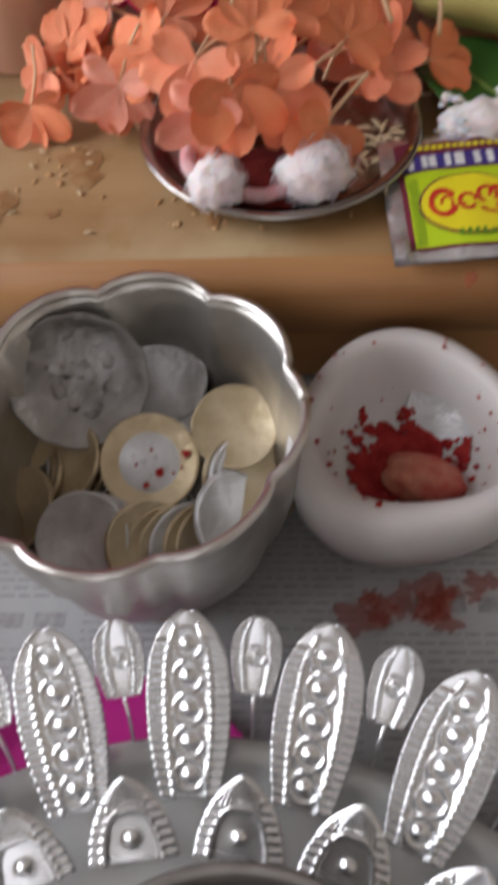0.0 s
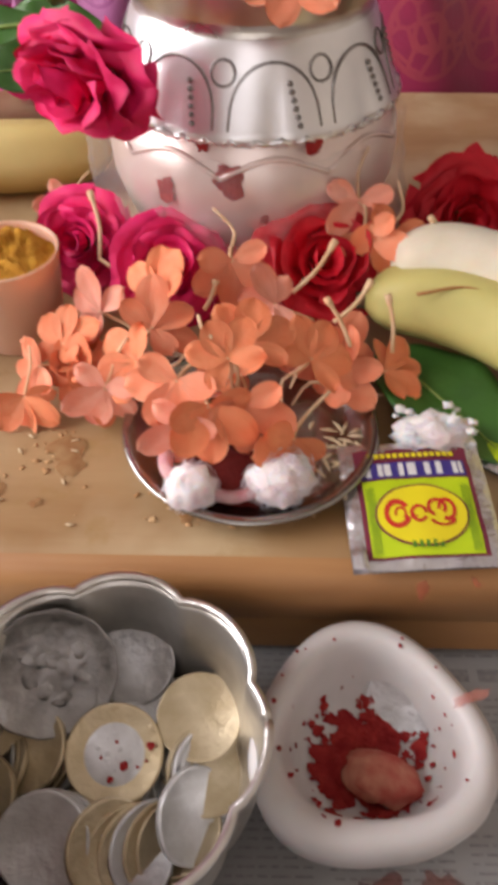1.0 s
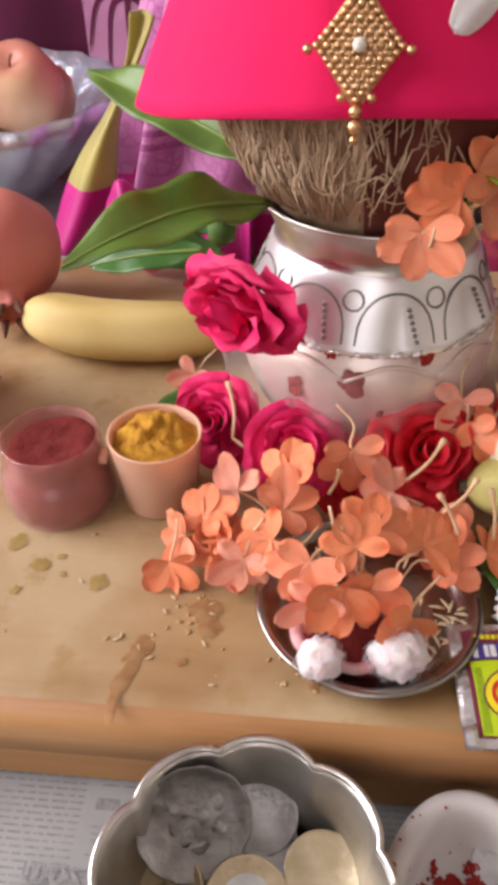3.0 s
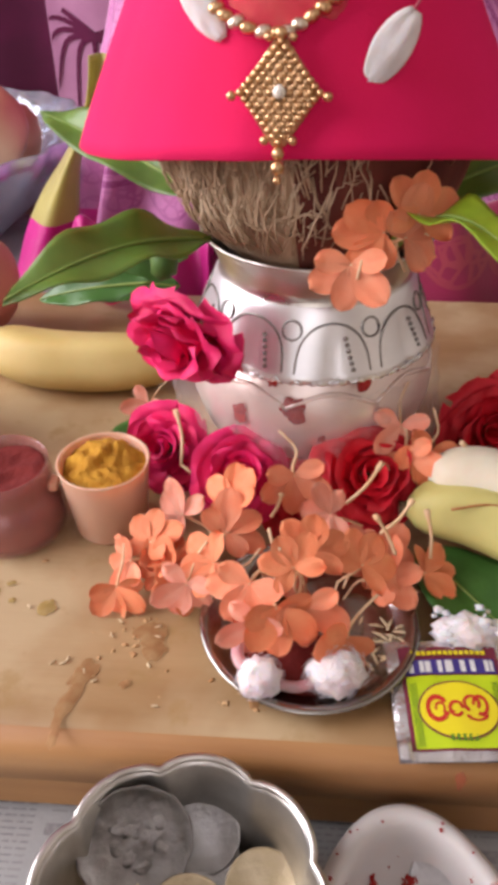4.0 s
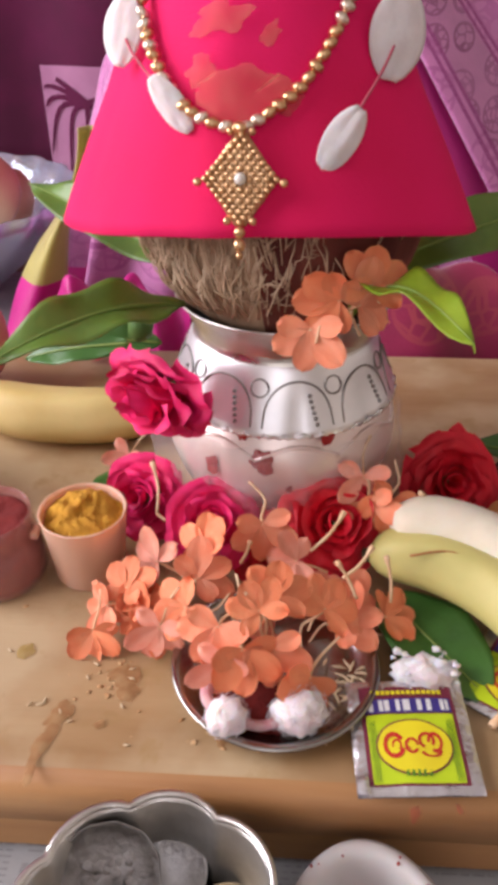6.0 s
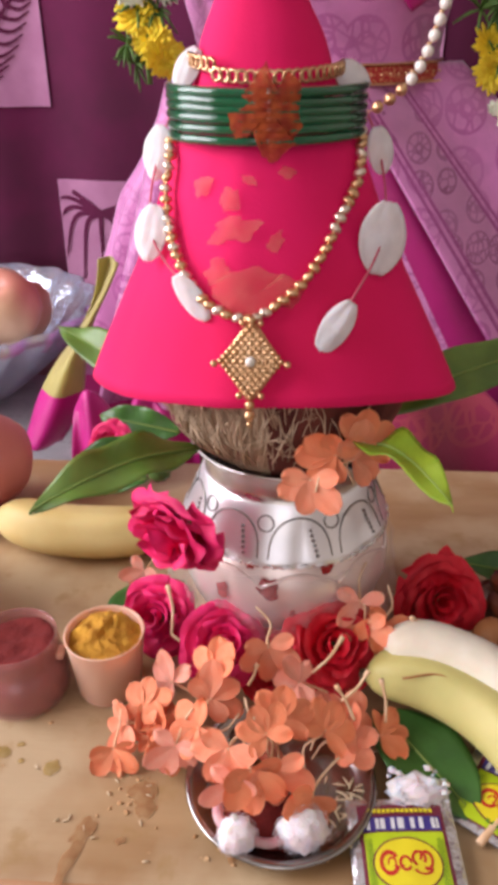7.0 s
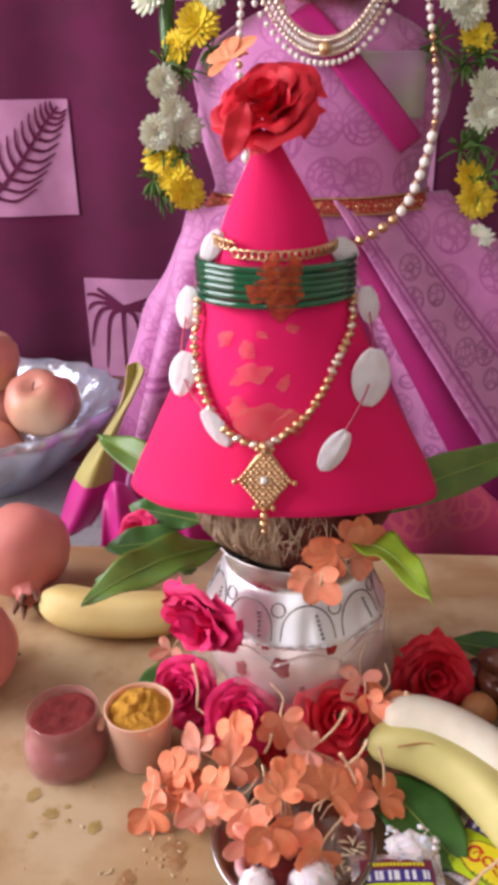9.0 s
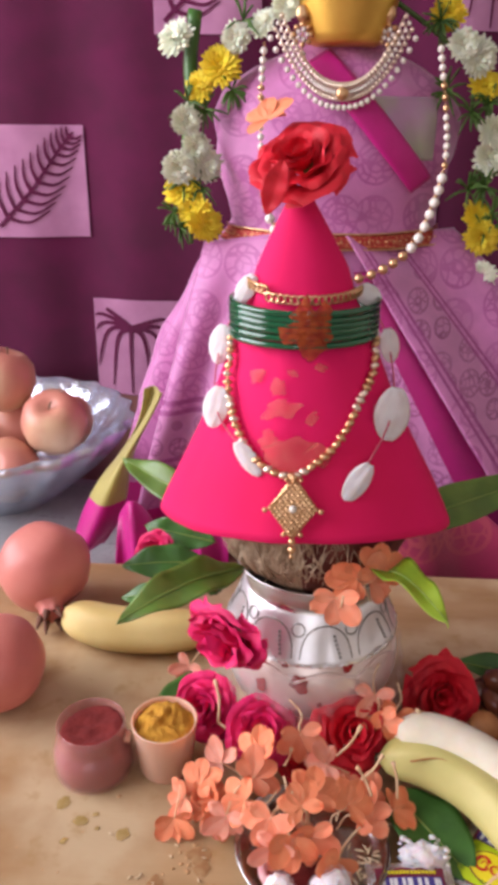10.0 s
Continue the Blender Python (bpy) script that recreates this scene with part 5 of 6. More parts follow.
ban = banana("banana", "ripe yellow banana lying on the stool", [(-0.157, 0.400, 0.0155), (-0.124, 0.385, 0.0150), (-0.086, 0.381, 0.0150), (-0.042, 0.386, 0.0155)], 0.0168, M_BANANA)
for k in range(7):
    part("freckle", flat_blot(rng.uniform(0.0005, 0.0011), k * 3.3), M_BANANATIP, ban).matrix_basis = aim((-0.140 + 0.012 * k, 0.3795 - 0.0008 * k + (0.010 if k == 0 else 0), 0.0190 + rng.uniform(-0.004, 0.005)), (0, -1, 0.3))
peeled = banana("banana", "greenish yellow banana with its skin partly peeled back", [(0.0600, 0.2620, 0.0200), (0.0860, 0.2585, 0.0215), (0.1120, 0.2390, 0.0205), (0.1300, 0.2060, 0.0185), (0.1380, 0.1800, 0.0170)], 0.0152, M_BANANAGREEN)
flesh_line = spline([(0.0690, 0.2700, 0.0290), (0.0900, 0.2690, 0.0310), (0.1150, 0.2540, 0.0300), (0.1400, 0.2260, 0.0280)], 24)
part("white_pith", tube(flesh_line, lambda s: 0.0118 * (1 - abs(2 * s - 1) ** 4) ** 0.5 + 0.0010, 18), M_BANANAFLESH, peeled, "exposed white banana flesh")
part("torn_edge", tube(spline([(0.074, 0.2485, 0.0320), (0.090, 0.2485, 0.0345), (0.106, 0.240, 0.0335)], 12), lambda s: 0.0006 * (1 - 0.6 * s), 6), M_NUT, peeled, "brown torn edge of the peel")
solo("dry_twig", tube(spline([(0.098, 0.190, 0.003), (0.112, 0.202, 0.004), (0.128, 0.211, 0.005)], 8), 0.0017, 7), M_STALK, "pale dry stalk lying beside the sachet", "twig")

# dates and nut beside the red rose
DATES = ((0.143, 0.322, 0.0105, 20), (0.152, 0.312, 0.010, 70), (0.139, 0.334, 0.0100, 120), (0.157, 0.330, 0.010, 45), (0.148, 0.326, 0.0225, 80), (0.166, 0.318, 0.010, 10))
for k, (x, y, z, rz) in enumerate(DATES):
    solo("date", ball(0.0095, 0.16, 6, (0.9, 1.45, 0.9), 20, k), M_DATE, "glossy wrinkled brown date in a small heap", "date", pose(x, y, z, 8, 5, rz), "dates beside the rose")
solo("areca_nut", ball(0.0100, 0.06, 3, (1, 1.05, 0.95), 18, 2), M_NUT, "smooth orange brown areca nut", "nut", pose(0.1305, 0.2995, 0.0100))
solo("areca_nut", ball(0.0090, 0.10, 3, (1, 1.05, 0.95), 18, 5), M_NUT, "smooth orange brown areca nut", "nut", pose(0.150, 0.2950, 0.0090))

# ---------------------------------------------------------------- pomegranates


def pomegranate(label, p, r, face, seed):
    ob = thing("pomegranate", label, "pomegranate", aim(p, face), "pomegranates on the stool")
    part("rind", ball(r, 0.07, 1.6, (1, 1, 0.95), 36, seed), M_POME, ob)
    part("calyx_tube", lathe([(0.42 * r, 0.84 * r), (0.26 * r, 0.98 * r), (0.22 * r, 1.12 * r), (0.26 * r, 1.24 * r), (0.20 * r, 1.22 * r), (0.16 * r, 1.05 * r), (0, 1.0 * r)], 24, lambda a, z: 1 + (0.14 * math.sin(6 * a) if z > 1.1 * r else 0)), M_POME, ob)
    for k in range(6):
        a = k * math.pi / 3
        part("sepal", tube(spline([(0.22 * r * math.cos(a), 0.22 * r * math.sin(a), 1.2 * r), (0.30 * r * math.cos(a), 0.30 * r * math.sin(a), 1.36 * r), (0.34 * r * math.cos(a), 0.34 * r * math.sin(a), 1.46 * r)], 5), lambda s: 0.07 * r * (1 - s) + 0.0004, 5), M_POMEDRY, ob, "" if k else "dry brown sepal")
    return ob


pomegranate("large pinkish red pomegranate resting on the stool", (-0.180, 0.432, 0.0358), 0.0358, (0.30, -0.75, -0.42), 1)
pomegranate("dusky red pomegranate resting on the stool", (-0.182, 0.322, 0.0318), 0.0318, (0.2, 0.6, -0.5), 4)

# ---------------------------------------------------------------- cut-glass bowl of apples behind the stool
bowl = thing("cut_glass_bowl", "silvery fluted glass bowl heaped with fruit on newspaper", "bowl", pose(-0.320, 0.738, FLOOR + 0.0045))
part("glass", lathe([(0, 0.0), (0.060, 0.0), (0.066, 0.005), (0.086, 0.022), (0.118, 0.050), (0.146, 0.080), (0.155, 0.098), (0.152, 0.0985), (0.141, 0.081), (0.112, 0.053), (0.081, 0.026), (0.058, 0.007), (0, 0.005)], 144,
                    lambda a, z: 1 + (0.022 * math.sin(20 * a) + 0.035 * noise.noise(Vector((math.cos(a) * 7, math.sin(a) * 7, z * 60)))) * min(1, z / 0.05)), M_CUTGLASS, bowl)
for k, (x, y, z, r, face) in enumerate(((-0.241, 0.694, 0.0530, 0.0352, (0.0, -0.55, 0.85)), (-0.292, 0.672, 0.0050, 0.0360, (-0.2, -0.80, 0.55)), (-0.303, 0.722, 0.0930, 0.0360, (0.3, 0.2, 1)),
                                        (-0.300, 0.745, 0.0250, 0.0350, (0, 0.4, 1)), (-0.362, 0.690, 0.0350, 0.0350, (0, 0, 1)), (-0.378, 0.765, 0.0330, 0.0350, (0, 0, 1)), (-0.252, 0.768, 0.0270, 0.0345, (0.2, 0.3, 1)), (-0.345, 0.795, 0.0680, 0.034, (0, 0.2, 1)))):
    ob = thing("apple", "red and yellow mottled apple heaped in the glass bowl", "apple", aim((x, y, z), face), "apples in the bowl")
    part("flesh", lathe([(0.0, 0.72 * r), (0.10 * r, 0.73 * r), (0.28 * r, 0.86 * r), (0.52 * r, 0.90 * r), (0.82 * r, 0.66 * r), (1.0 * r, 0.20 * r), (0.98 * r, -0.22 * r), (0.80 * r, -0.64 * r), (0.52 * r, -0.88 * r), (0.26 * r, -0.90 * r), (0.0, -0.78 * r)], 32,
                        lambda a, zz: 1 + 0.025 * math.sin(a + k) + 0.015 * math.sin(5 * a)), M_APPLE, ob)
    part("stalk", tube(spline([(0, 0, 0.70 * r), (0.001, 0.001, 0.85 * r), (0.004, 0.002, 1.0 * r)], 5), 0.0010, 6), M_BANANATIP, ob, "short dry stalk")

# folded silk strip between the bowl and the skirt
solo("silk_ribbon", sheet(lambda u, v: Vector((-0.118 - 0.072 * v + 0.006 * math.sin(v * 3.0) + (u - 0.5) * (0.013 + 0.020 * v) + 0.006 * math.sin(v * 7.0 + u * 2), 0.600 - 0.02 * v + 0.010 * math.sin(u * 5 + v * 3), 0.126 - 0.160 * v)), 14, 30, 0.001), [M_STRIPE, M_MAGENTA],
     "folded silk strip, yellow green turning to magenta", "fabric")
rib = bpy.data.objects["silk_ribbon"]
for p in rib.data.polygons:
    p.material_index = 1 if p.center.z < 0.012 else 0

# ---------------------------------------------------------------- draped idol behind the stool
IX, IY = 0.052, 0.668
BODY = [(FLOOR + 0.024, 0.215, 0.105), (0.02, 0.205, 0.100), (0.10, 0.190, 0.095), (0.18, 0.165, 0.090), (0.25, 0.130, 0.082), (0.282, 0.104, 0.075), (0.292, 0.100, 0.073), (0.310, 0.102, 0.074),
        (0.350, 0.114, 0.078), (0.385, 0.116, 0.075), (0.410, 0.104, 0.066), (0.428, 0.076, 0.055), (0.440, 0.046, 0.042), (0.456, 0.036, 0.036), (0.470, 0.036, 0.036)]


def body_size(z):
    for (z0, a0, b0), (z1, a1, b1) in zip(BODY, BODY[1:]):
        if z <= z1:
            s = max(0.0, (z - z0) / (z1 - z0))
            return a0 + (a1 - a0) * s, b0 + (b1 - b0) * s
    return BODY[-1][1:]


def body_at(a, z, off=0.0):
    """A point on the draped body; a = 0 faces the stool. The skirt hangs in pleats, the blouse in slack diagonal folds."""
    rx, ry = body_size(z)
    low = max(0.0, min(1.0, (0.285 - z) / 0.2))
    pleat = low * (0.013 * math.sin(13 * a + 1.5 * math.sin(z * 9)) + 0.006 * math.sin(29 * a + 2))
    slack = (1 - low) * 0.0028 * math.sin(26 * (z + 0.11 * a) * 3.2)
    k = 1 + (pleat + slack) / 0.14
    return Vector((IX + (rx * k + off) * math.sin(a), IY - (ry * k + off) * math.cos(a), z))


def front(x, z, off=0.002):
    """The place on the body's front at x and z."""
    rx, ry = body_size(z)
    a = math.asin(max(-0.98, min(0.98, (x - IX) / rx)))
    p = body_at(a, z, off)
    return Vector((x, p.y - 0.0, z))


bm = sheet(lambda u, v: body_at(2 * math.pi * u + math.pi, FLOOR + 0.025 + (0.470 - FLOOR - 0.025) * v), 180, 80, close_u=True)
head = lathe([(0.0, 0.440), (0.026, 0.4402), (0.0330, 0.4430), (0.0345, 0.450), (0.0420, 0.470), (0.050, 0.505), (0.051, 0.530), (0.045, 0.560), (0.030, 0.582), (0.0, 0.590)], 48)
for f in head.faces:
    f.material_index = 2
for v in head.verts:
    v.co = Vector((IX + 0.003 + v.co.x, IY - 0.040 + v.co.y * 0.9, v.co.z))
tmpm = bpy.data.meshes.new("tmp")
head.to_mesh(tmpm)
head.free()
bm.from_mesh(tmpm)
idol = solo("draped_idol", bm, [M_SARI, M_MAGENTA, M_GOLDFACE], "shrine figure draped in lilac brocade silk, gilded head", "statue")
for p in idol.data.polygons:
    if p.material_index == 0 and p.center.z < 0.012 + 0.01 * math.sin(p.center.x * 40):
        p.material_index = 1


def drape(name, label, mats, corners, off, nu=40, nv=60, fold=0.006, edge=None):
    """A hanging cloth panel between four corners (top left, top right, bottom right, bottom left), bowed out in folds."""
    tl, tr, br, bl = [Vector(c) for c in corners]

    def f(u, v):
        p = (tl * (1 - u) + tr * u) * (1 - v) + (bl * (1 - u) + br * u) * v
        p.y -= (off + fold * math.sin(u * 9 + v * 2)) * min(1.0, v * 3) + 0.012 * math.sin(v * math.pi)
        return p

    ob = solo(name, sheet(f, nu, nv, 0.0012), mats, label, "fabric")
    if edge:
        k = 0
        for p in ob.data.polygons:
            i = k % (nu * nv)
            u, v = (i // nv + 0.5) / nu, (i % nv + 0.5) / nv
            p.material_index = edge(u, v)
            k += 1
    return ob


drape("sari_fold", "lilac silk sari fold with a paler woven border", [M_SARI, M_BORDER, M_MAGENTA, M_ZARI], ((-0.072, 0.630, 0.272), (0.010, 0.594, 0.286), (-0.050, 0.545, -0.030), (-0.152, 0.580, -0.030)), 0.004, 30, 60, 0.010,
      lambda u, v: 2 if v > 0.86 else (3 if 0.485 < v < 0.50 or 0.52 < v < 0.535 or 0.685 < v < 0.70 or 0.72 < v < 0.735 else (1 if 0.535 < v < 0.685 else 0)))
drape("sari_fold", "lilac silk sari fold with a paler woven border", [M_SARI, M_BORDER, M_MAGENTA, M_ZARI], ((0.060, 0.590, 0.284), (0.168, 0.640, 0.286), (0.470, 0.610, 0.010), (0.248, 0.530, 0.000)), 0.004, 50, 70, 0.006,
      lambda u, v: 3 if 0.06 < u < 0.08 or 0.10 < u < 0.12 or 0.36 < u < 0.38 or 0.40 < u < 0.42 else (1 if 0.12 < u < 0.36 else 0))
# added panel: its dark magenta paints the shadow gap between the sari folds
drape("sari_fold", "magenta sari panel, coloured dark as the shade between folds", [M_SHADEDMAGENTA, M_BORDER, M_SHADEDMAGENTA], ((0.050, 0.592, 0.250), (0.080, 0.588, 0.252), (0.270, 0.548, -0.010), (0.140, 0.565, -0.030)), 0.002, 24, 50, 0.004,
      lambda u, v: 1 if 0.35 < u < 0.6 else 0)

# gauze tucked over the chest, diagonal shoulder border and waist belt
solo("gauze_fold", sheet(lambda u, v: front((0.076 + 0.048 * v) * (1 - u) + 0.137 * u, 0.400 - 0.052 * v, 0.0030 + 0.0012 * math.sin(u * 7 + v * 4)), 24, 18, 0.0008), M_PALEGREEN,
     "pale green and lilac gauze tucked over the chest", "fabric")
solo("sari_border", sheet(lambda u, v: front(0.030 + 0.098 * v + (u - 0.5) * 0.020, 0.432 - 0.105 * v + (u - 0.5) * 0.013, 0.0045), 6, 40, 0.001), M_MAGENTA, "plain magenta sari border crossing the chest", "fabric")
belt = thing("waist_belt", "narrow red and gold waist belt round the idol", "belt")
part("band", sheet(lambda u, v: body_at(-1.35 + 2.7 * u, 0.2815 + (v - 0.5) * 0.0135 - 0.003 * math.sin(u * 3.1), 0.0045), 60, 4, 0.0012), M_BELT, belt)
for dz in (-0.0068, 0.0068):
    part("gold_edge", tube([body_at(-1.35 + 2.7 * i / 50, 0.2815 + dz - 0.003 * math.sin(i / 50 * 3.1), 0.0055) for i in range(51)], 0.0009, 5), M_GOLD, belt)
for k in range(36):
    bead_part(belt, body_at(-1.3 + 2.6 * k / 35, 0.2815 - 0.003 * math.sin(k / 35 * 3.1), 0.0060), 0.0011)

# jewellery of the idol
choker = thing("pearl_choker", "broad gold and pearl choker with hanging pearls", "necklace")
for row, (drop, r, n, mesh) in enumerate(((0.0, 0.0021, 40, PALE), (0.0052, 0.0019, 42, PEARL), (0.0100, 0.0021, 42, PALE), (0.0165, 0.0026, 26, PEARL))):
    for k in range(n):
        s = -1 + 2 * k / (n - 1)
        x = 0.050 + s * (0.052 + drop * 0.55)
        z = 0.407 - drop + 0.054 * abs(s) ** 2.2
        bead_part(choker, Vector((x, 0.583 + 0.020 * abs(s) ** 2, z)), r, mesh)
for row in range(3):
    pts = [Vector((0.050 + s * (0.052 + row * 0.0028), 0.585 + 0.020 * abs(s) ** 2, 0.4095 - row * 0.0050 + 0.054 * abs(s) ** 2.2)) for s in [-1 + 2 * i / 30 for i in range(31)]]
    part("gold_wire", tube(pts, 0.0008, 5), M_PALEGOLD, choker)
bead_part(choker, Vector((0.050, 0.580, 0.401)), 0.0055, None, (1, 0.6, 1))

long = thing("long_pearl_string", "long string of pearls and gold beads on the idol", "necklace")
path = spline([(-0.016, 0.585, 0.440), (-0.018, 0.575, 0.405), (-0.018, 0.570, 0.367), (-0.015, 0.570, 0.330), (-0.008, 0.570, 0.298), (0.012, 0.568, 0.265), (0.045, 0.566, 0.248), (0.084, 0.566, 0.254), (0.118, 0.570, 0.278),
               (0.135, 0.574, 0.318), (0.141, 0.578, 0.352), (0.139, 0.583, 0.385), (0.130, 0.590, 0.440)], 300)
run, last, count = 0.0, path[0], 0
for q in path:
    run += (q - last).length
    last = q
    low = q.z < 0.345
    if run > (0.0098 if low else 0.0068):
        run = 0.0
        count += 1
        gold = (count % 8 > 4) if not low else (q.z < 0.275)
        bead_part(long, q, 0.0046 if low else 0.0030, None if gold else PEARL)
        if low and not gold:
            bead_part(long, q + Vector((0, 0, 0.0050)), 0.0016, None)
part("string", tube(path[::6], 0.0006, 5), M_GOLD, long)

for x in (0.016, 0.089):
    ear = thing("earring", "gold flower earring with a hanging pearl", "earring", pose(x, 0.612, 0.448), "earrings of the idol")
    for k in range(8):
        bead_part(ear, Vector((0.0075 * math.cos(k * math.pi / 4), 0, 0.0075 * math.sin(k * math.pi / 4))), 0.0026)
    for k in range(5):
        bead_part(ear, Vector((0.004 * math.cos(k * 1.257), -0.001, 0.004 * math.sin(k * 1.257))), 0.0022, PEARL)
    bead_part(ear, Vector((0, -0.001, 0.016)), 0.0060, None, (1, 0.6, 1.2))
    bead_part(ear, Vector((0, 0, -0.0155)), 0.0036, PEARL)
    part("wire", tube([(0, 0, 0.02), (0, 0, -0.013)], 0.0009, 5), M_GOLD, ear)

# ---------------------------------------------------------------- chrysanthemum garland


def mum(name, label, r, mat, seed, n=70):
    """A many-petalled head: rings of narrow curved petals in one spread."""
    rr = random.Random(seed)
    ob = thing(name, label, "flower", group="garland flowers")
    bm = bmesh.new()
    for k in range(n):
        a = k * 2.39996
        s = math.sqrt((k + 0.5) / n)
        el = (1 - s) * 1.25 + 0.10
        ln = r * (0.55 + 0.5 * s) * rr.uniform(0.85, 1.1)
        w = r * 0.13
        d = Vector((math.cos(a) * math.cos(el), math.sin(a) * math.cos(el), math.sin(el)))
        sd = Vector((-math.sin(a), math.cos(a), 0))
        up = d.cross(sd) * -1
        pts = []
        for v, ww in ((0.0, 0.35), (0.4, 0.9), (0.8, 1.0), (1.0, 0.3)):
            c = d * ln * v + up * (0.10 * ln * v * v)
            pts.append((bm.verts.new(c - sd * w * ww + up * w * 0.4), bm.verts.new(c), bm.verts.new(c + sd * w * ww + up * w * 0.4)))
        for p, q in zip(pts, pts[1:]):
            bm.faces.new((p[0], p[1], q[1], q[0]))
            bm.faces.new((p[1], p[2], q[2], q[1]))
    part("petals", bm, mat, ob)
    part("centre", ball(r * 0.30, 0.3, 4, (1, 1, 0.8), 10, seed), mat, ob)
    part("calyx", lathe([(0, -0.3 * r), (0.25 * r, -0.2 * r), (0.35 * r, 0.0), (0.0, 0.1 * r)], 10), M_SPRIG, ob, "green calyx")
    return ob


ymum = mum("chrysanthemum", "bright yellow chrysanthemum head in the garland", 0.019, M_YELLOWFLOWER, 3)
wmum = mum("chrysanthemum", "white chrysanthemum head in the garland", 0.018, M_WHITEFLOWER, 8)
first = {"y": True, "w": True}
GARLAND = (("w", -0.094, 0.446), ("y", -0.055, 0.424), ("y", -0.073, 0.408), ("w", -0.086, 0.380), ("w", -0.078, 0.358), ("w", -0.094, 0.340), ("w", -0.070, 0.342),
           ("y", -0.092, 0.320), ("y", -0.080, 0.302), ("y", -0.070, 0.290), ("w", -0.041, 0.447), ("w", -0.018, 0.457), ("w", 0.002, 0.470),
           ("y", 0.142, 0.466), ("w", 0.155, 0.442), ("w", 0.170, 0.432), ("y", 0.180, 0.410), ("w", 0.190, 0.372), ("w", 0.192, 0.350), ("y", 0.186, 0.298), ("y", 0.192, 0.280), ("w", 0.196, 0.244))
for kind, x, z in GARLAND:
    s = rng.uniform(0.74, 0.98)
    m = aim((x, 0.622 + rng.uniform(-0.008, 0.008), z), (rng.uniform(-0.7, 0.5), -1, rng.uniform(-0.3, 0.6)), rng.uniform(0, 6))
    src = ymum if kind == "y" else wmum
    if first[kind]:
        src.matrix_basis, first[kind] = m, False
    else:
        copy_thing(src, m @ Matrix.Scale(s, 4))
cord = thing("garland_leaves", "green fern sprigs and cord of the flower garland", "garland")
for side in (-1, 1):
    pts = [(0.03 * side + 0.05, 0.650, 0.490), (0.05 + side * 0.10, 0.634, 0.440), (0.05 + side * 0.135, 0.632, 0.390), (0.05 + side * 0.140, 0.634, 0.330), (0.05 + side * 0.135, 0.632, 0.270)]
    part("cord", tube(spline(pts, 24), 0.0022, 6), M_SPRIG, cord)
    for sx, sz in ((-0.135, 0.395), (-0.120, 0.388), (-0.140, 0.325), (-0.150, 0.300), (-0.125, 0.322), (-0.145, 0.285), (-0.095, 0.405), (-0.085, 0.46)):
        bm = bmesh.new()
        c = Vector((0.05 - side * sx, 0.626, sz))
        for k in range(16):
            d = Vector((rng.gauss(0, 1), -abs(rng.gauss(0, 0.6)), rng.gauss(0, 1))).normalized()
            q = spline([c, c + d * 0.010 + Vector((0, 0, 0.002)), c + d * rng.uniform(0.014, 0.024)], 5)
            tube(q, lambda s: 0.0013 * math.sin(0.35 + s * 2.5) + 0.0002, 4, bm)
        part("sprig", bm, M_SPRIG, cord)
solo("green_stick", tube(spline([(-0.078, 0.640, 0.470), (-0.083, 0.640, 0.430), (-0.082, 0.640, 0.395)], 8), 0.0065, 8), M_LEAFDARK, "thick dark green stick behind the garland", "stick")

# the dressed figure and all that hangs on it stand a little back from the stool
FIGURE = Matrix.Translation((0.0, 0.050, -0.022))
WORN = ("draped_idol", "sari_fold", "sari_border", "gauze_fold", "waist_belt", "pearl_choker", "long_pearl_string", "earring", "chrysanthemum", "garland_leaves", "green_stick")
for ob in [o for o in scene.objects if o.parent is None and o.name.split(".")[0] in WORN]:
    ob.matrix_basis = FIGURE @ ob.matrix_basis

# orange marigold string at the curtain's side
mari = mum("marigold", "orange marigold head in a hanging string", 0.020, M_MARIGOLD, 14, 60)
mari.matrix_basis = aim((-0.392, 0.90, 0.300), (0.3, -1, 0.1))
for k, z in enumerate((0.275, 0.248, 0.222, 0.196, 0.170)):
    copy_thing(mari, aim((-0.396 + 0.006 * (k % 2), 0.90, z), (rng.uniform(-0.4, 0.5), -1, rng.uniform(-0.2, 0.3)), rng.uniform(0, 6)))
part("hanging_cord", tube([(-0.396, 0.906, 0.165), (-0.396, 0.906, 0.60), (-0.396, 1.10, 1.2)], 0.0012, 5), M_SPRIG, cord)

# crimson cloth gathered behind the stool
solo("crimson_cloth", sheet(lambda u, v: Vector((0.060 + 0.40 * u, 0.516 + 0.03 * v + 0.008 * math.sin(u * 23 + 2 * v), FLOOR + 0.004 + (0.092 + 0.014 * math.sin(u * 11)) * math.sin(v * 1.75) + 0.006 * math.sin(u * 37 + 4 * v))), 90, 24, 0.001),
     M_CRIMSON, "crimson brocade cloth gathered on the floor behind the stool", "fabric")
solo("magenta_cloth", sheet(lambda u, v: Vector((-0.148 + 0.105 * u, 0.528 + 0.035 * v + 0.009 * math.sin(u * 21 + 2 * v), FLOOR + 0.004 + (0.072 + 0.012 * math.sin(u * 13)) * math.sin(v * 1.7) + 0.005 * math.sin(u * 19 + 5 * v))), 40, 20, 0.001),
     M_MAGENTA, "magenta silk hem bunched on the floor behind the stool", "fabric")

# ---------------------------------------------------------------- silver bowl of coins before the stool
CB = Vector((-0.0195, 0.1213, FLOOR + 0.0022))
cb = thing("coin_bowl", "dented petal-rimmed silver bowl filled with coins", "bowl", Matrix.Translation(CB))


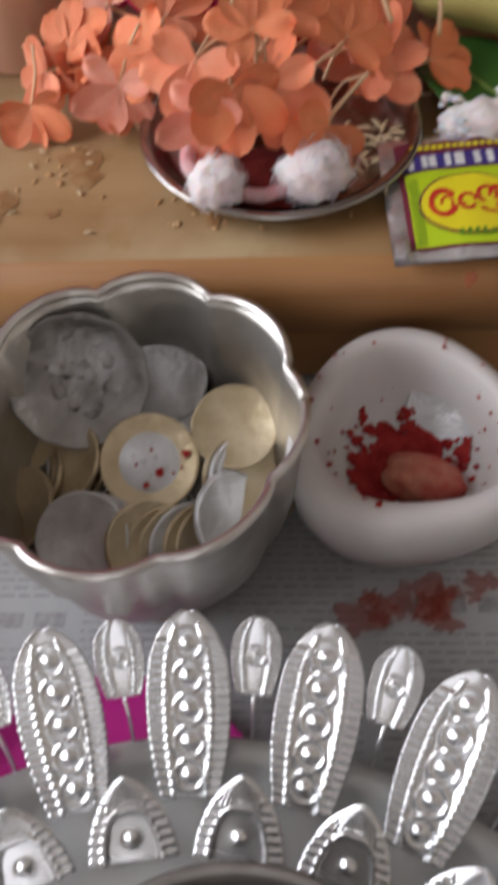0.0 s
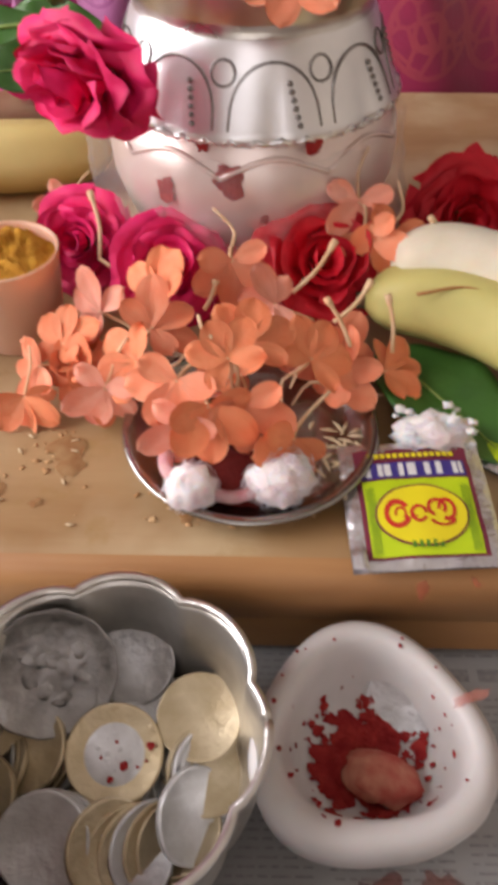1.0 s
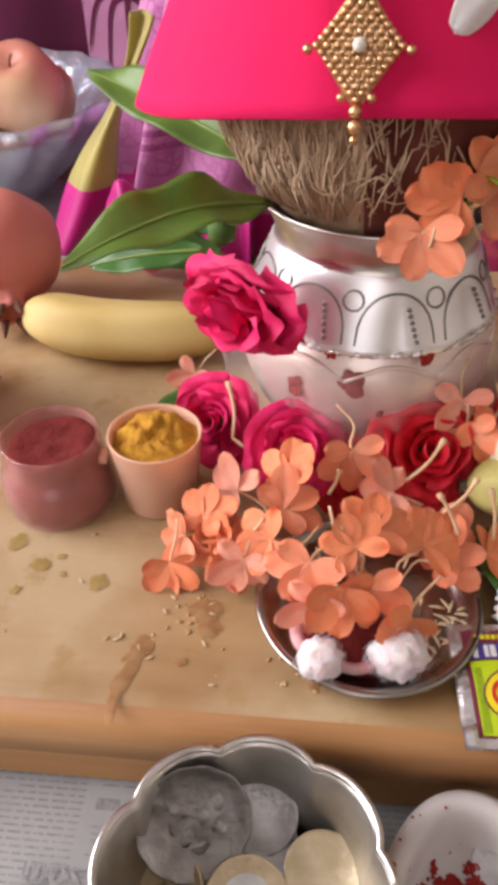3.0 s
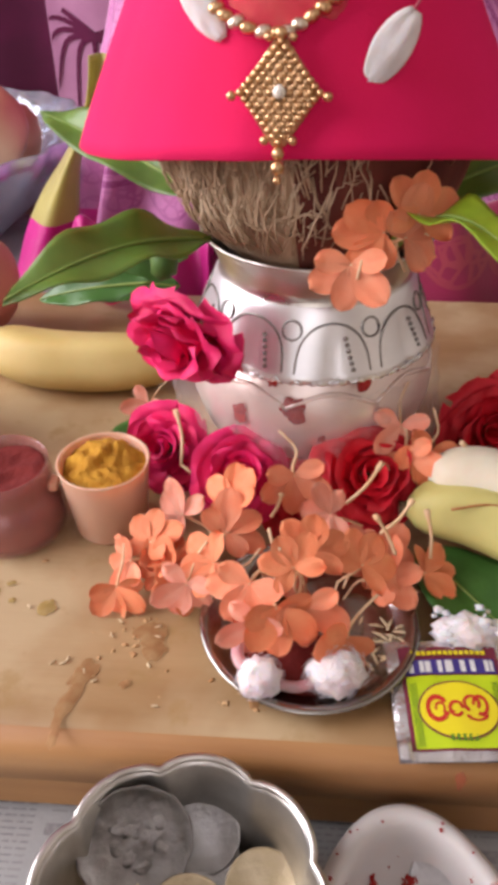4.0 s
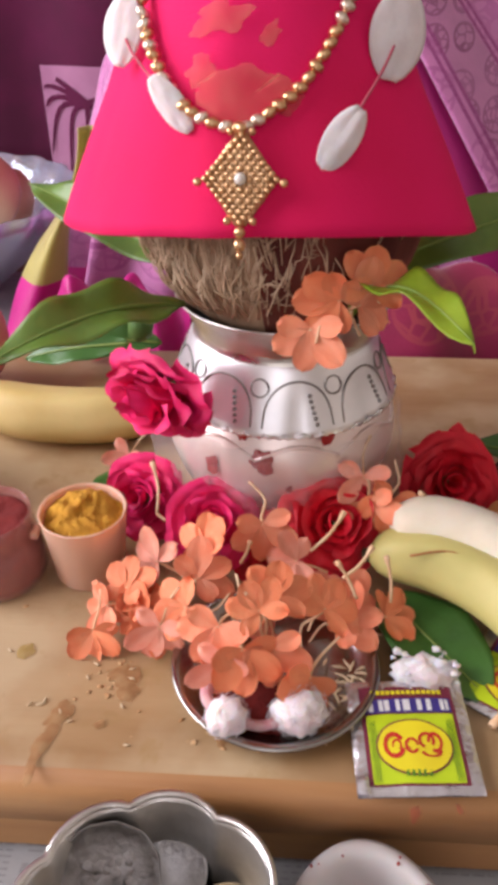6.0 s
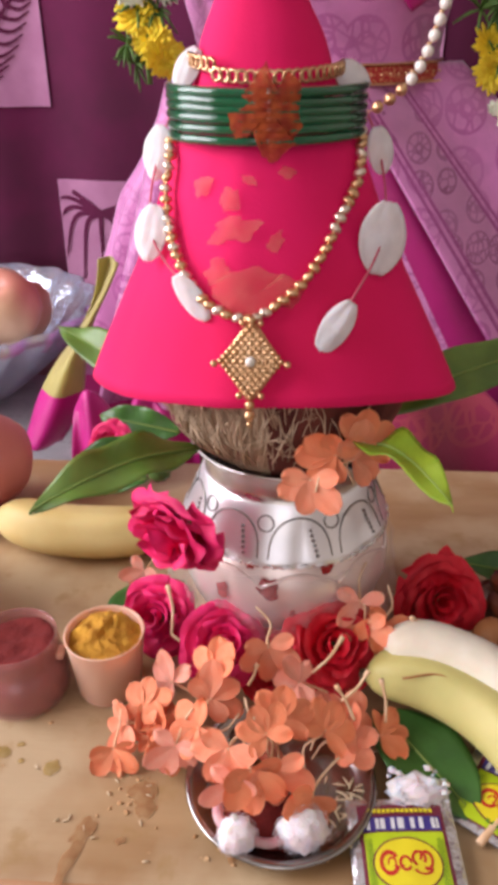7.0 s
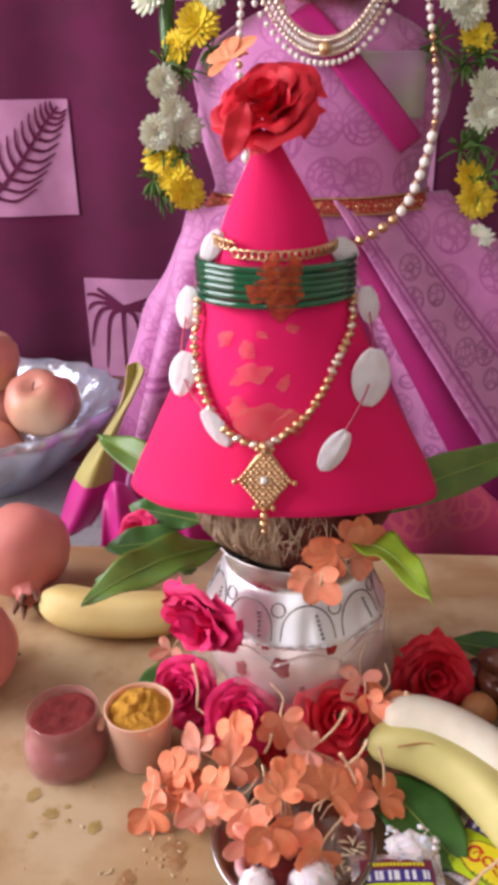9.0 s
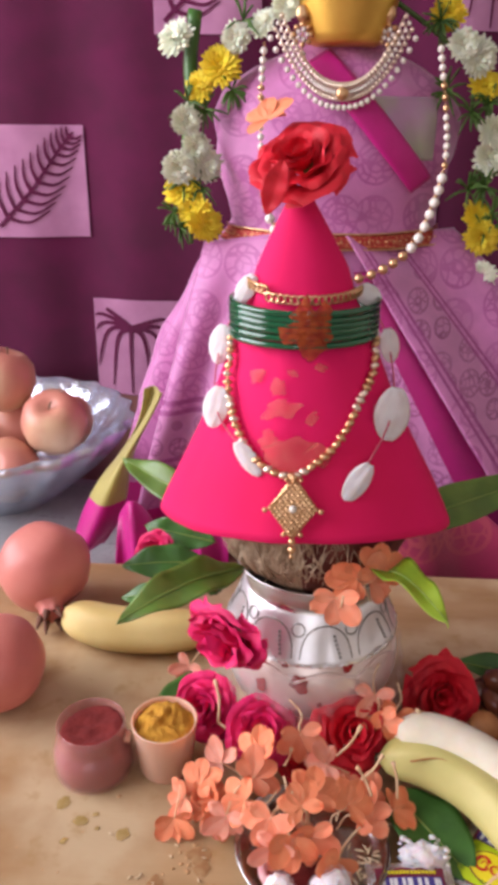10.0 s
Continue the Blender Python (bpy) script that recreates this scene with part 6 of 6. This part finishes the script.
def petal_rim(a, z):
    return 1 + 0.085 * (abs(math.cos(4 * (a - 1.43))) ** 0.6 - 0.75) * min(1, max(0, (z - 0.006) / 0.02)) + 0.01 * math.sin(a * 2 + 1)


part("outer_wall", lathe([(0, 0.0), (0.028, 0.0), (0.031, 0.002), (0.0330, 0.009), (0.0372, 0.020), (0.0390, 0.032), (0.0395, 0.044), (0.0405, 0.0560), (0.0411, 0.0583), (0.0404, 0.0588), (0.0394, 0.0560), (0.0384, 0.044), (0.0379, 0.032), (0.0361, 0.020), (0.0316, 0.0090), (0.026, 0.0034), (0, 0.0030)], 96, petal_rim), M_WORN, cb)
rim = [Vector((0.0408 * petal_rim(a, 0.059) * math.cos(a), 0.0408 * petal_rim(a, 0.059) * math.sin(a), 0.0580 + 0.0016 * abs(math.cos(4 * (a - 1.43))) ** 0.6)) for a in [2 * math.pi * i / 96 for i in range(97)]]
part("rolled_rim", tube(rim, 0.0013, 6), M_SILVER, cb, "polished rolled rim")


def coin(name, label, mat, r, inner=None):
    ob = thing(name, label, "coin", group="coins in the bowl")
    th = 0.0018
    part("disc", lathe([(0, 0), (r * 0.97, 0), (r, 0.0002), (r, th - 0.0002), (r * 0.985, th), (r * 0.93, th), (r * 0.915, th - 0.0002), (0, th - 0.0002)], 44), mat, ob)
    if inner:
        part("centre", lathe([(0, th - 0.0001), (r * 0.60, th - 0.0001), (r * 0.61, th - 0.0002)], 40), inner, ob, "silvery centre")
        for k in range(11):
            part("relief", ball(r * rng.uniform(0.035, 0.07), 0.2, 2, (1, 1, 0.25), 8, k), inner, ob).matrix_basis = pose(rng.uniform(-0.35, 0.35) * r, rng.uniform(-0.4, 0.4) * r, th)
    return ob


bim = coin("coin", "two-tone coin with red kumkum spots on the heap", M_BRASSCOIN, 0.0135, M_STEELCOIN)
bim.matrix_basis = aim((-0.0195, 0.1275, -0.0335), (0.10, -0.45, 1), 0.3)
for x, y, s in ((0.001, -0.004, 0.0012), (-0.0038, -0.0052, 0.0009), (0.0095, -0.003, 0.0011), (-0.0035, 0.001, 0.0005), (0.002, 0.0025, 0.0005), (0.004, -0.006, 0.0005), (0.0068, -0.0058, 0.0004)):
    part("kumkum_spot", flat_blot(s, x * 900), M_KUMKUM, bim, "red kumkum spot").matrix_basis = pose(x, y, 0.0020)
brassc = coin("coin", "worn brass-coloured coin in the heap", M_BRASSCOIN, 0.0122)
steelc = coin("coin", "worn steel coin in the heap", M_STEELCOIN, 0.0126)
COINS = (("b", 0.0040, 0.1400, -0.0350, 0.0, -0.30), ("b", -0.0450, 0.1330, -0.0385, -0.45, -0.35), ("s", -0.0370, 0.1070, -0.0380, -0.10, -0.50), ("b", -0.0570, 0.1190, -0.0420, -0.5, -0.2), ("b", 0.0060, 0.1270, -0.0420, 0.45, -0.4),
         ("b", -0.0200, 0.1060, -0.0410, 0.75, -0.45), ("s", 0.0020, 0.1150, -0.0435, 1.1, -0.50), ("s", -0.0170, 0.1570, -0.0330, 0.1, -0.80), ("s", -0.0160, 0.1480, -0.0400, 0.1, -0.4))
used = {"b": True, "s": True}
for kind, x, y, z, nx, ny in COINS:
    src = brassc if kind == "b" else steelc
    m = aim((x * 0.97, 0.1205 + (y - 0.1225) * 0.94, z + 0.003), (nx, ny, 1), rng.uniform(0, 6))
    if used[kind]:
        src.matrix_basis, used[kind] = m, False
    else:
        copy_thing(src, m)
# leaning rouleaux under and beside the upper coins
for kind, x, y, z, nx, ny, n, dx, dy in (("b", -0.0455, 0.1330, -0.0415, -0.55, -0.3, 4, 0.0022, 0.0002), ("b", -0.0150, 0.1055, -0.0445, 0.75, -0.55, 5, 0.0031, 0.0008), ("s", -0.0355, 0.1085, -0.0410, -0.3, -0.55, 3, 0.0024, -0.0002),
                                        ("s", 0.0085, 0.1270, -0.0435, 0.7, -0.4, 3, 0.0018, 0.0004), ("b", -0.0085, 0.1290, -0.0455, 0.75, -0.3, 3, 0.0022, 0.0002), ("b", -0.0560, 0.1300, -0.0440, -0.6, -0.1, 3, -0.002, 0.0)):
    x, y = CB.x + (x - CB.x) * 0.94, CB.y + (y - CB.y) * 0.94
    for k in range(n):
        copy_thing(brassc if (kind == "b") == (k % 3 != 2) else steelc, aim((x + dx * k, y + dy * k - 0.002, z + 0.003 - 0.0012 * k), (nx, ny, 1), rng.uniform(0, 6)))
for k in range(26):
    a, q = rng.uniform(0, 6.28), rng.uniform(0.004, 0.024)
    copy_thing(brassc if k % 2 else steelc, aim((CB.x + q * math.cos(a), CB.y + q * math.sin(a), rng.uniform(-0.0490, -0.0430)), (rng.uniform(-0.25, 0.25), rng.uniform(-0.25, 0.25), 1), rng.uniform(0, 6)))
lid = thing("small_silver_dish", "small embossed silver dish leaning inside the bowl", "dish", aim((-0.0375, 0.1455, -0.0185), (0.30, -0.85, 0.70)) @ Matrix.Scale(0.78, 4))
part("dish", lathe([(0, 0.0), (0.015, 0.0), (0.021, 0.002), (0.0235, 0.0045), (0.0238, 0.0052), (0.0230, 0.0052), (0.0205, 0.003), (0.0145, 0.001), (0, 0.0009)], 56, lambda a, z: 1 + 0.012 * math.sin(12 * a)), M_OLDSILVER, lid)
for k in range(9):
    part("embossing", ball(0.0026, 0.5, 2, (1, 1.5, 0.10), 12, k), M_OLDSILVER, lid).matrix_basis = pose((0.004 + 0.004 * (k % 3)) * math.cos(k * 2.4), (0.004 + 0.004 * (k % 3)) * math.sin(k * 2.4), 0.0009, 0, 0, k * 47)

# ---------------------------------------------------------------- white stone cup of kumkum


def tri(a, z):
    return (1 + 0.070 * math.cos(3 * (a - 1.60))) * (1 - 0.03 * math.sin(a) ** 2) + 0.02 * math.cos(a + 2.6)


wc = thing("stone_cup", "white rounded-triangular stone cup stained with kumkum", "cup", pose(0.0505, 0.1275, FLOOR + 0.0035))
part("body", lathe([(0, 0.0), (0.022, 0.0), (0.026, 0.002), (0.0305, 0.016), (0.0322, 0.030), (0.0317, 0.0365), (0.0290, 0.0388), (0.0262, 0.0390), (0.0243, 0.0372), (0.0228, 0.0300), (0.0200, 0.0210), (0.0140, 0.0170), (0, 0.0158)], 96, tri), M_MARBLE, wc)
CUPIN = [(0.0, 0.0158), (0.0140, 0.0170), (0.0200, 0.0210), (0.0228, 0.0300), (0.0256, 0.0385)]


def cup_inside(x, y):
    """A place on the hollow of the stone cup and the way it faces."""
    q = min(0.0255, math.hypot(x, y) / tri(math.atan2(y, x), 0))
    for (r0, z0), (r1, z1) in zip(CUPIN, CUPIN[1:]):
        if q <= r1:
            break
    slope = (z1 - z0) / (r1 - r0)
    d = Vector((x, y, 0)).normalized()
    return Vector((x, y, z0 + slope * (q - r0) + 0.0006)), Vector((-d.x * slope, -d.y * slope, 1))


dust = bmesh.new()
for k in range(330):
    x, y = rng.gauss(0.000, 0.0100), rng.gauss(-0.0015, 0.0092)
    if math.hypot(x, y) > 0.0235:
        continue
    p, d = cup_inside(x, y)
    blot = flat_blot(rng.uniform(0.0006, 0.0042) * (1.15 - math.hypot(x, y) / 0.024), k * 1.3, rng.uniform(0.7, 1.4), 0.8, 0.0005, 12)
    mm = aim(p, d, rng.uniform(0, 6))
    for v in blot.verts:
        v.co = mm @ v.co
    tmpm = bpy.data.meshes.new("tmp")
    blot.to_mesh(tmpm)
    blot.free()
    dust.from_mesh(tmpm)
    bpy.data.meshes.remove(tmpm)
part("kumkum_dust", dust, M_KUMKUM, wc, "patchy red kumkum powder")["kind"] = "stuff"
part("kumkum_lump", ball(0.0085, 0.25, 2.5, (1.2, 0.85, 0.62), 24, 7), M_PASTE, wc, "caked pinkish kumkum lump").matrix_basis = pose(0.003, -0.0070, 0.0215, 0, 0, -20)
coin_in = copy_thing(steelc, aim((0.0620, 0.1415, FLOOR + 0.0250), (-0.62, -0.62, 0.9)) @ Matrix.Scale(0.85, 4))
coin_in["label"] = "steel coin standing in the stone cup"
for k in range(16):
    a = rng.uniform(0, 6.28)
    q = rng.uniform(0.0245, 0.0290)
    part("kumkum_speck", flat_blot(rng.uniform(0.0003, 0.0009), k), M_KUMKUM, wc).matrix_basis = pose(q * math.cos(a), q * math.sin(a), 0.0392)
part("crack_stain", flat_blot(0.0017, 3.3, 3.2, 0.6), M_SMEAR, wc, "orange paste stain over the rim").matrix_basis = pose(0.0270, 0.0075, 0.0394, 0, 0, -68)
for k in range(12):
    solo("kumkum_spill", flat_blot(rng.uniform(0.0015, 0.0045), k * 2.2, rng.uniform(0.6, 1.6), 0.9), M_RSTAIN, "red kumkum dust spilt on the newspaper", "powder", pose(0.048 + rng.uniform(-0.014, 0.024), 0.094 + rng.uniform(-0.006, 0.006), FLOOR + 0.0040, 0, 0, k * 31), "spilt kumkum")

# ---------------------------------------------------------------- silver lotus stand on a pink plate, nearest the camera
LC = Vector((-0.0086, -0.064, 0))
pp = thing("pink_plate", "small bright magenta plastic plate under the silver lotus", "plate", pose(-0.0280, 0.0345, FLOOR + 0.0026))
part("dish", lathe([(0, 0), (0.034, 0), (0.037, 0.0008), (0.0405, 0.0036), (0.0412, 0.0040), (0.0414, 0.0034), (0.0385, 0.0002), (0.034, -0.0004), (0, -0.0004)], 64), M_PINKPLATE, pp)
lotus = thing("silver_lotus_stand", "embossed silver lotus stand with upright petals", "stand", pose(LC.x, LC.y, FLOOR + 0.0048))
part("base_dish", lathe([(0, 0.0), (0.100, 0.0), (0.112, 0.0010), (0.118, 0.0032), (0.1235, 0.0062), (0.1230, 0.0070), (0.1175, 0.0044), (0.111, 0.0022), (0.100, 0.0012), (0, 0.0012)], 96), M_DISH, lotus)
dark = thing("dark_metal_cup", "dark tarnished metal cup standing on the lotus stand", "cup", pose(0.0040, -0.0110, FLOOR + 0.0100))
part("wall", lathe([(0, 0), (0.036, 0), (0.038, 0.001), (0.040, 0.018), (0.0415, 0.028), (0.0425, 0.0290), (0.0415, 0.0300), (0.0400, 0.0285), (0.0385, 0.018), (0.0365, 0.002), (0, 0.002)], 64), M_TARNISH, dark)


def lotus_petal(w, h, bosses, ribs):
    """A beaten petal: plain rounded cap, cross-ribbed borders, a sunk channel with a column of ringed bosses."""
    def f(u, v):
        s = (0.52 + 0.48 * math.sin(math.pi * min(1.0, 0.10 + 0.78 * v))) * (1.0 if v < 0.72 else math.sqrt(max(0.0, 1 - ((v - 0.72) / 0.285) ** 2)))
        x = (u - 0.5) * w * s
        e = abs(2 * u - 1)
        border = 0.0008 * abs(math.sin(v * ribs * math.pi)) if 0.52 < e < 0.97 and v < 0.86 else 0.0
        ridge = 0.0009 * math.exp(-((e - 0.50) / 0.07) ** 2) * (v < 0.93)
        boss = 0.0
        for k in range(bosses):
            cv = 0.12 + 0.70 * k / max(1, bosses - 1) if bosses > 1 else 0.50
            d = math.hypot(x, (v - cv) * h) / (w * 0.17)
            boss += 0.0015 * math.exp(-d * d * 5) + 0.0007 * math.exp(-((d - 1.0) / 0.17) ** 2)
        return Vector((x, h * v, border + ridge + boss + 0.0026 * v * v - 0.0007 * (1 - e * e)))
    return sheet(f, 44, 120, 0.0004)


def pointed_petal(w, h):
    """A short gothic-arched petal: ribbed rim, a nested pointed panel and a round boss near its foot."""
    def f(u, v):
        s = (1 - v ** 2.0) ** 0.72 if v < 1 else 0.0
        x = (u - 0.5) * w * max(s, 0.02)
        q = (abs(2 * u - 1) ** 4 + v ** 4) ** 0.25
        rib = 0.0007 * abs(math.sin((v * 9 if abs(2 * u - 1) > v else u * 14) * math.pi)) if 0.68 < q < 0.97 else 0.0
        step = 0.0008 * math.exp(-((q - 0.62) / 0.06) ** 2) - 0.0006 * (q < 0.55)
        d = math.hypot(x, (v - 0.26) * h) / (w * 0.10)
        return Vector((x, h * v, rib + step + 0.0014 * math.exp(-d * d * 2.2) + 0.0016 * v * v - 0.0006 * (2 * u - 1) ** 2))
    return sheet(f, 44, 60, 0.0004)


big = small = tiny = None
for k in range(27):
    a = radians(0.5 + 360 / 27 * k)

    def out(r, z, turn):
        return Vector((r * math.sin(turn), r * math.cos(turn), z))

    def stood(foot, tip):
        along = (tip - foot).normalized()
        face = (Vector((0, 0, 1)) - along * along.z).normalized()
        m = Matrix((along.cross(face), along, face)).transposed().to_4x4()
        m.translation = foot
        return m

    tall_m = stood(out(0.1095, 0.0075, a), out(0.1480, 0.0250, a))
    a2 = a + radians(180 / 27)
    tiny_m = stood(out(0.1310, 0.0170, a2), out(0.1475, 0.0250, a2))
    small_m = stood(out(0.0970, 0.0110, a2), out(0.1135, 0.0200, a2))
    if big is None:
        big = part("tall_petal", lotus_petal(0.0200, 0.0425, 5, 21), M_EMBOSS, lotus)
        tiny = part("small_petal", lotus_petal(0.0122, 0.0182, 1, 10), M_EMBOSS, lotus)
        small = part("inner_petal", pointed_petal(0.0200, 0.0190), M_EMBOSS, lotus, "pointed inner petal with a ribbed rim")
        big.matrix_basis, tiny.matrix_basis, small.matrix_basis = tall_m, tiny_m, small_m
    else:
        again(big, lotus, tall_m)
        again(tiny, lotus, tiny_m)
        again(small, lotus, small_m)
    part("petal_stalk", tube([out(0.121, 0.004, a2), out(0.127, 0.010, a2), out(0.1310, 0.0170, a2)], 0.0005, 5), M_EMBOSS, lotus)
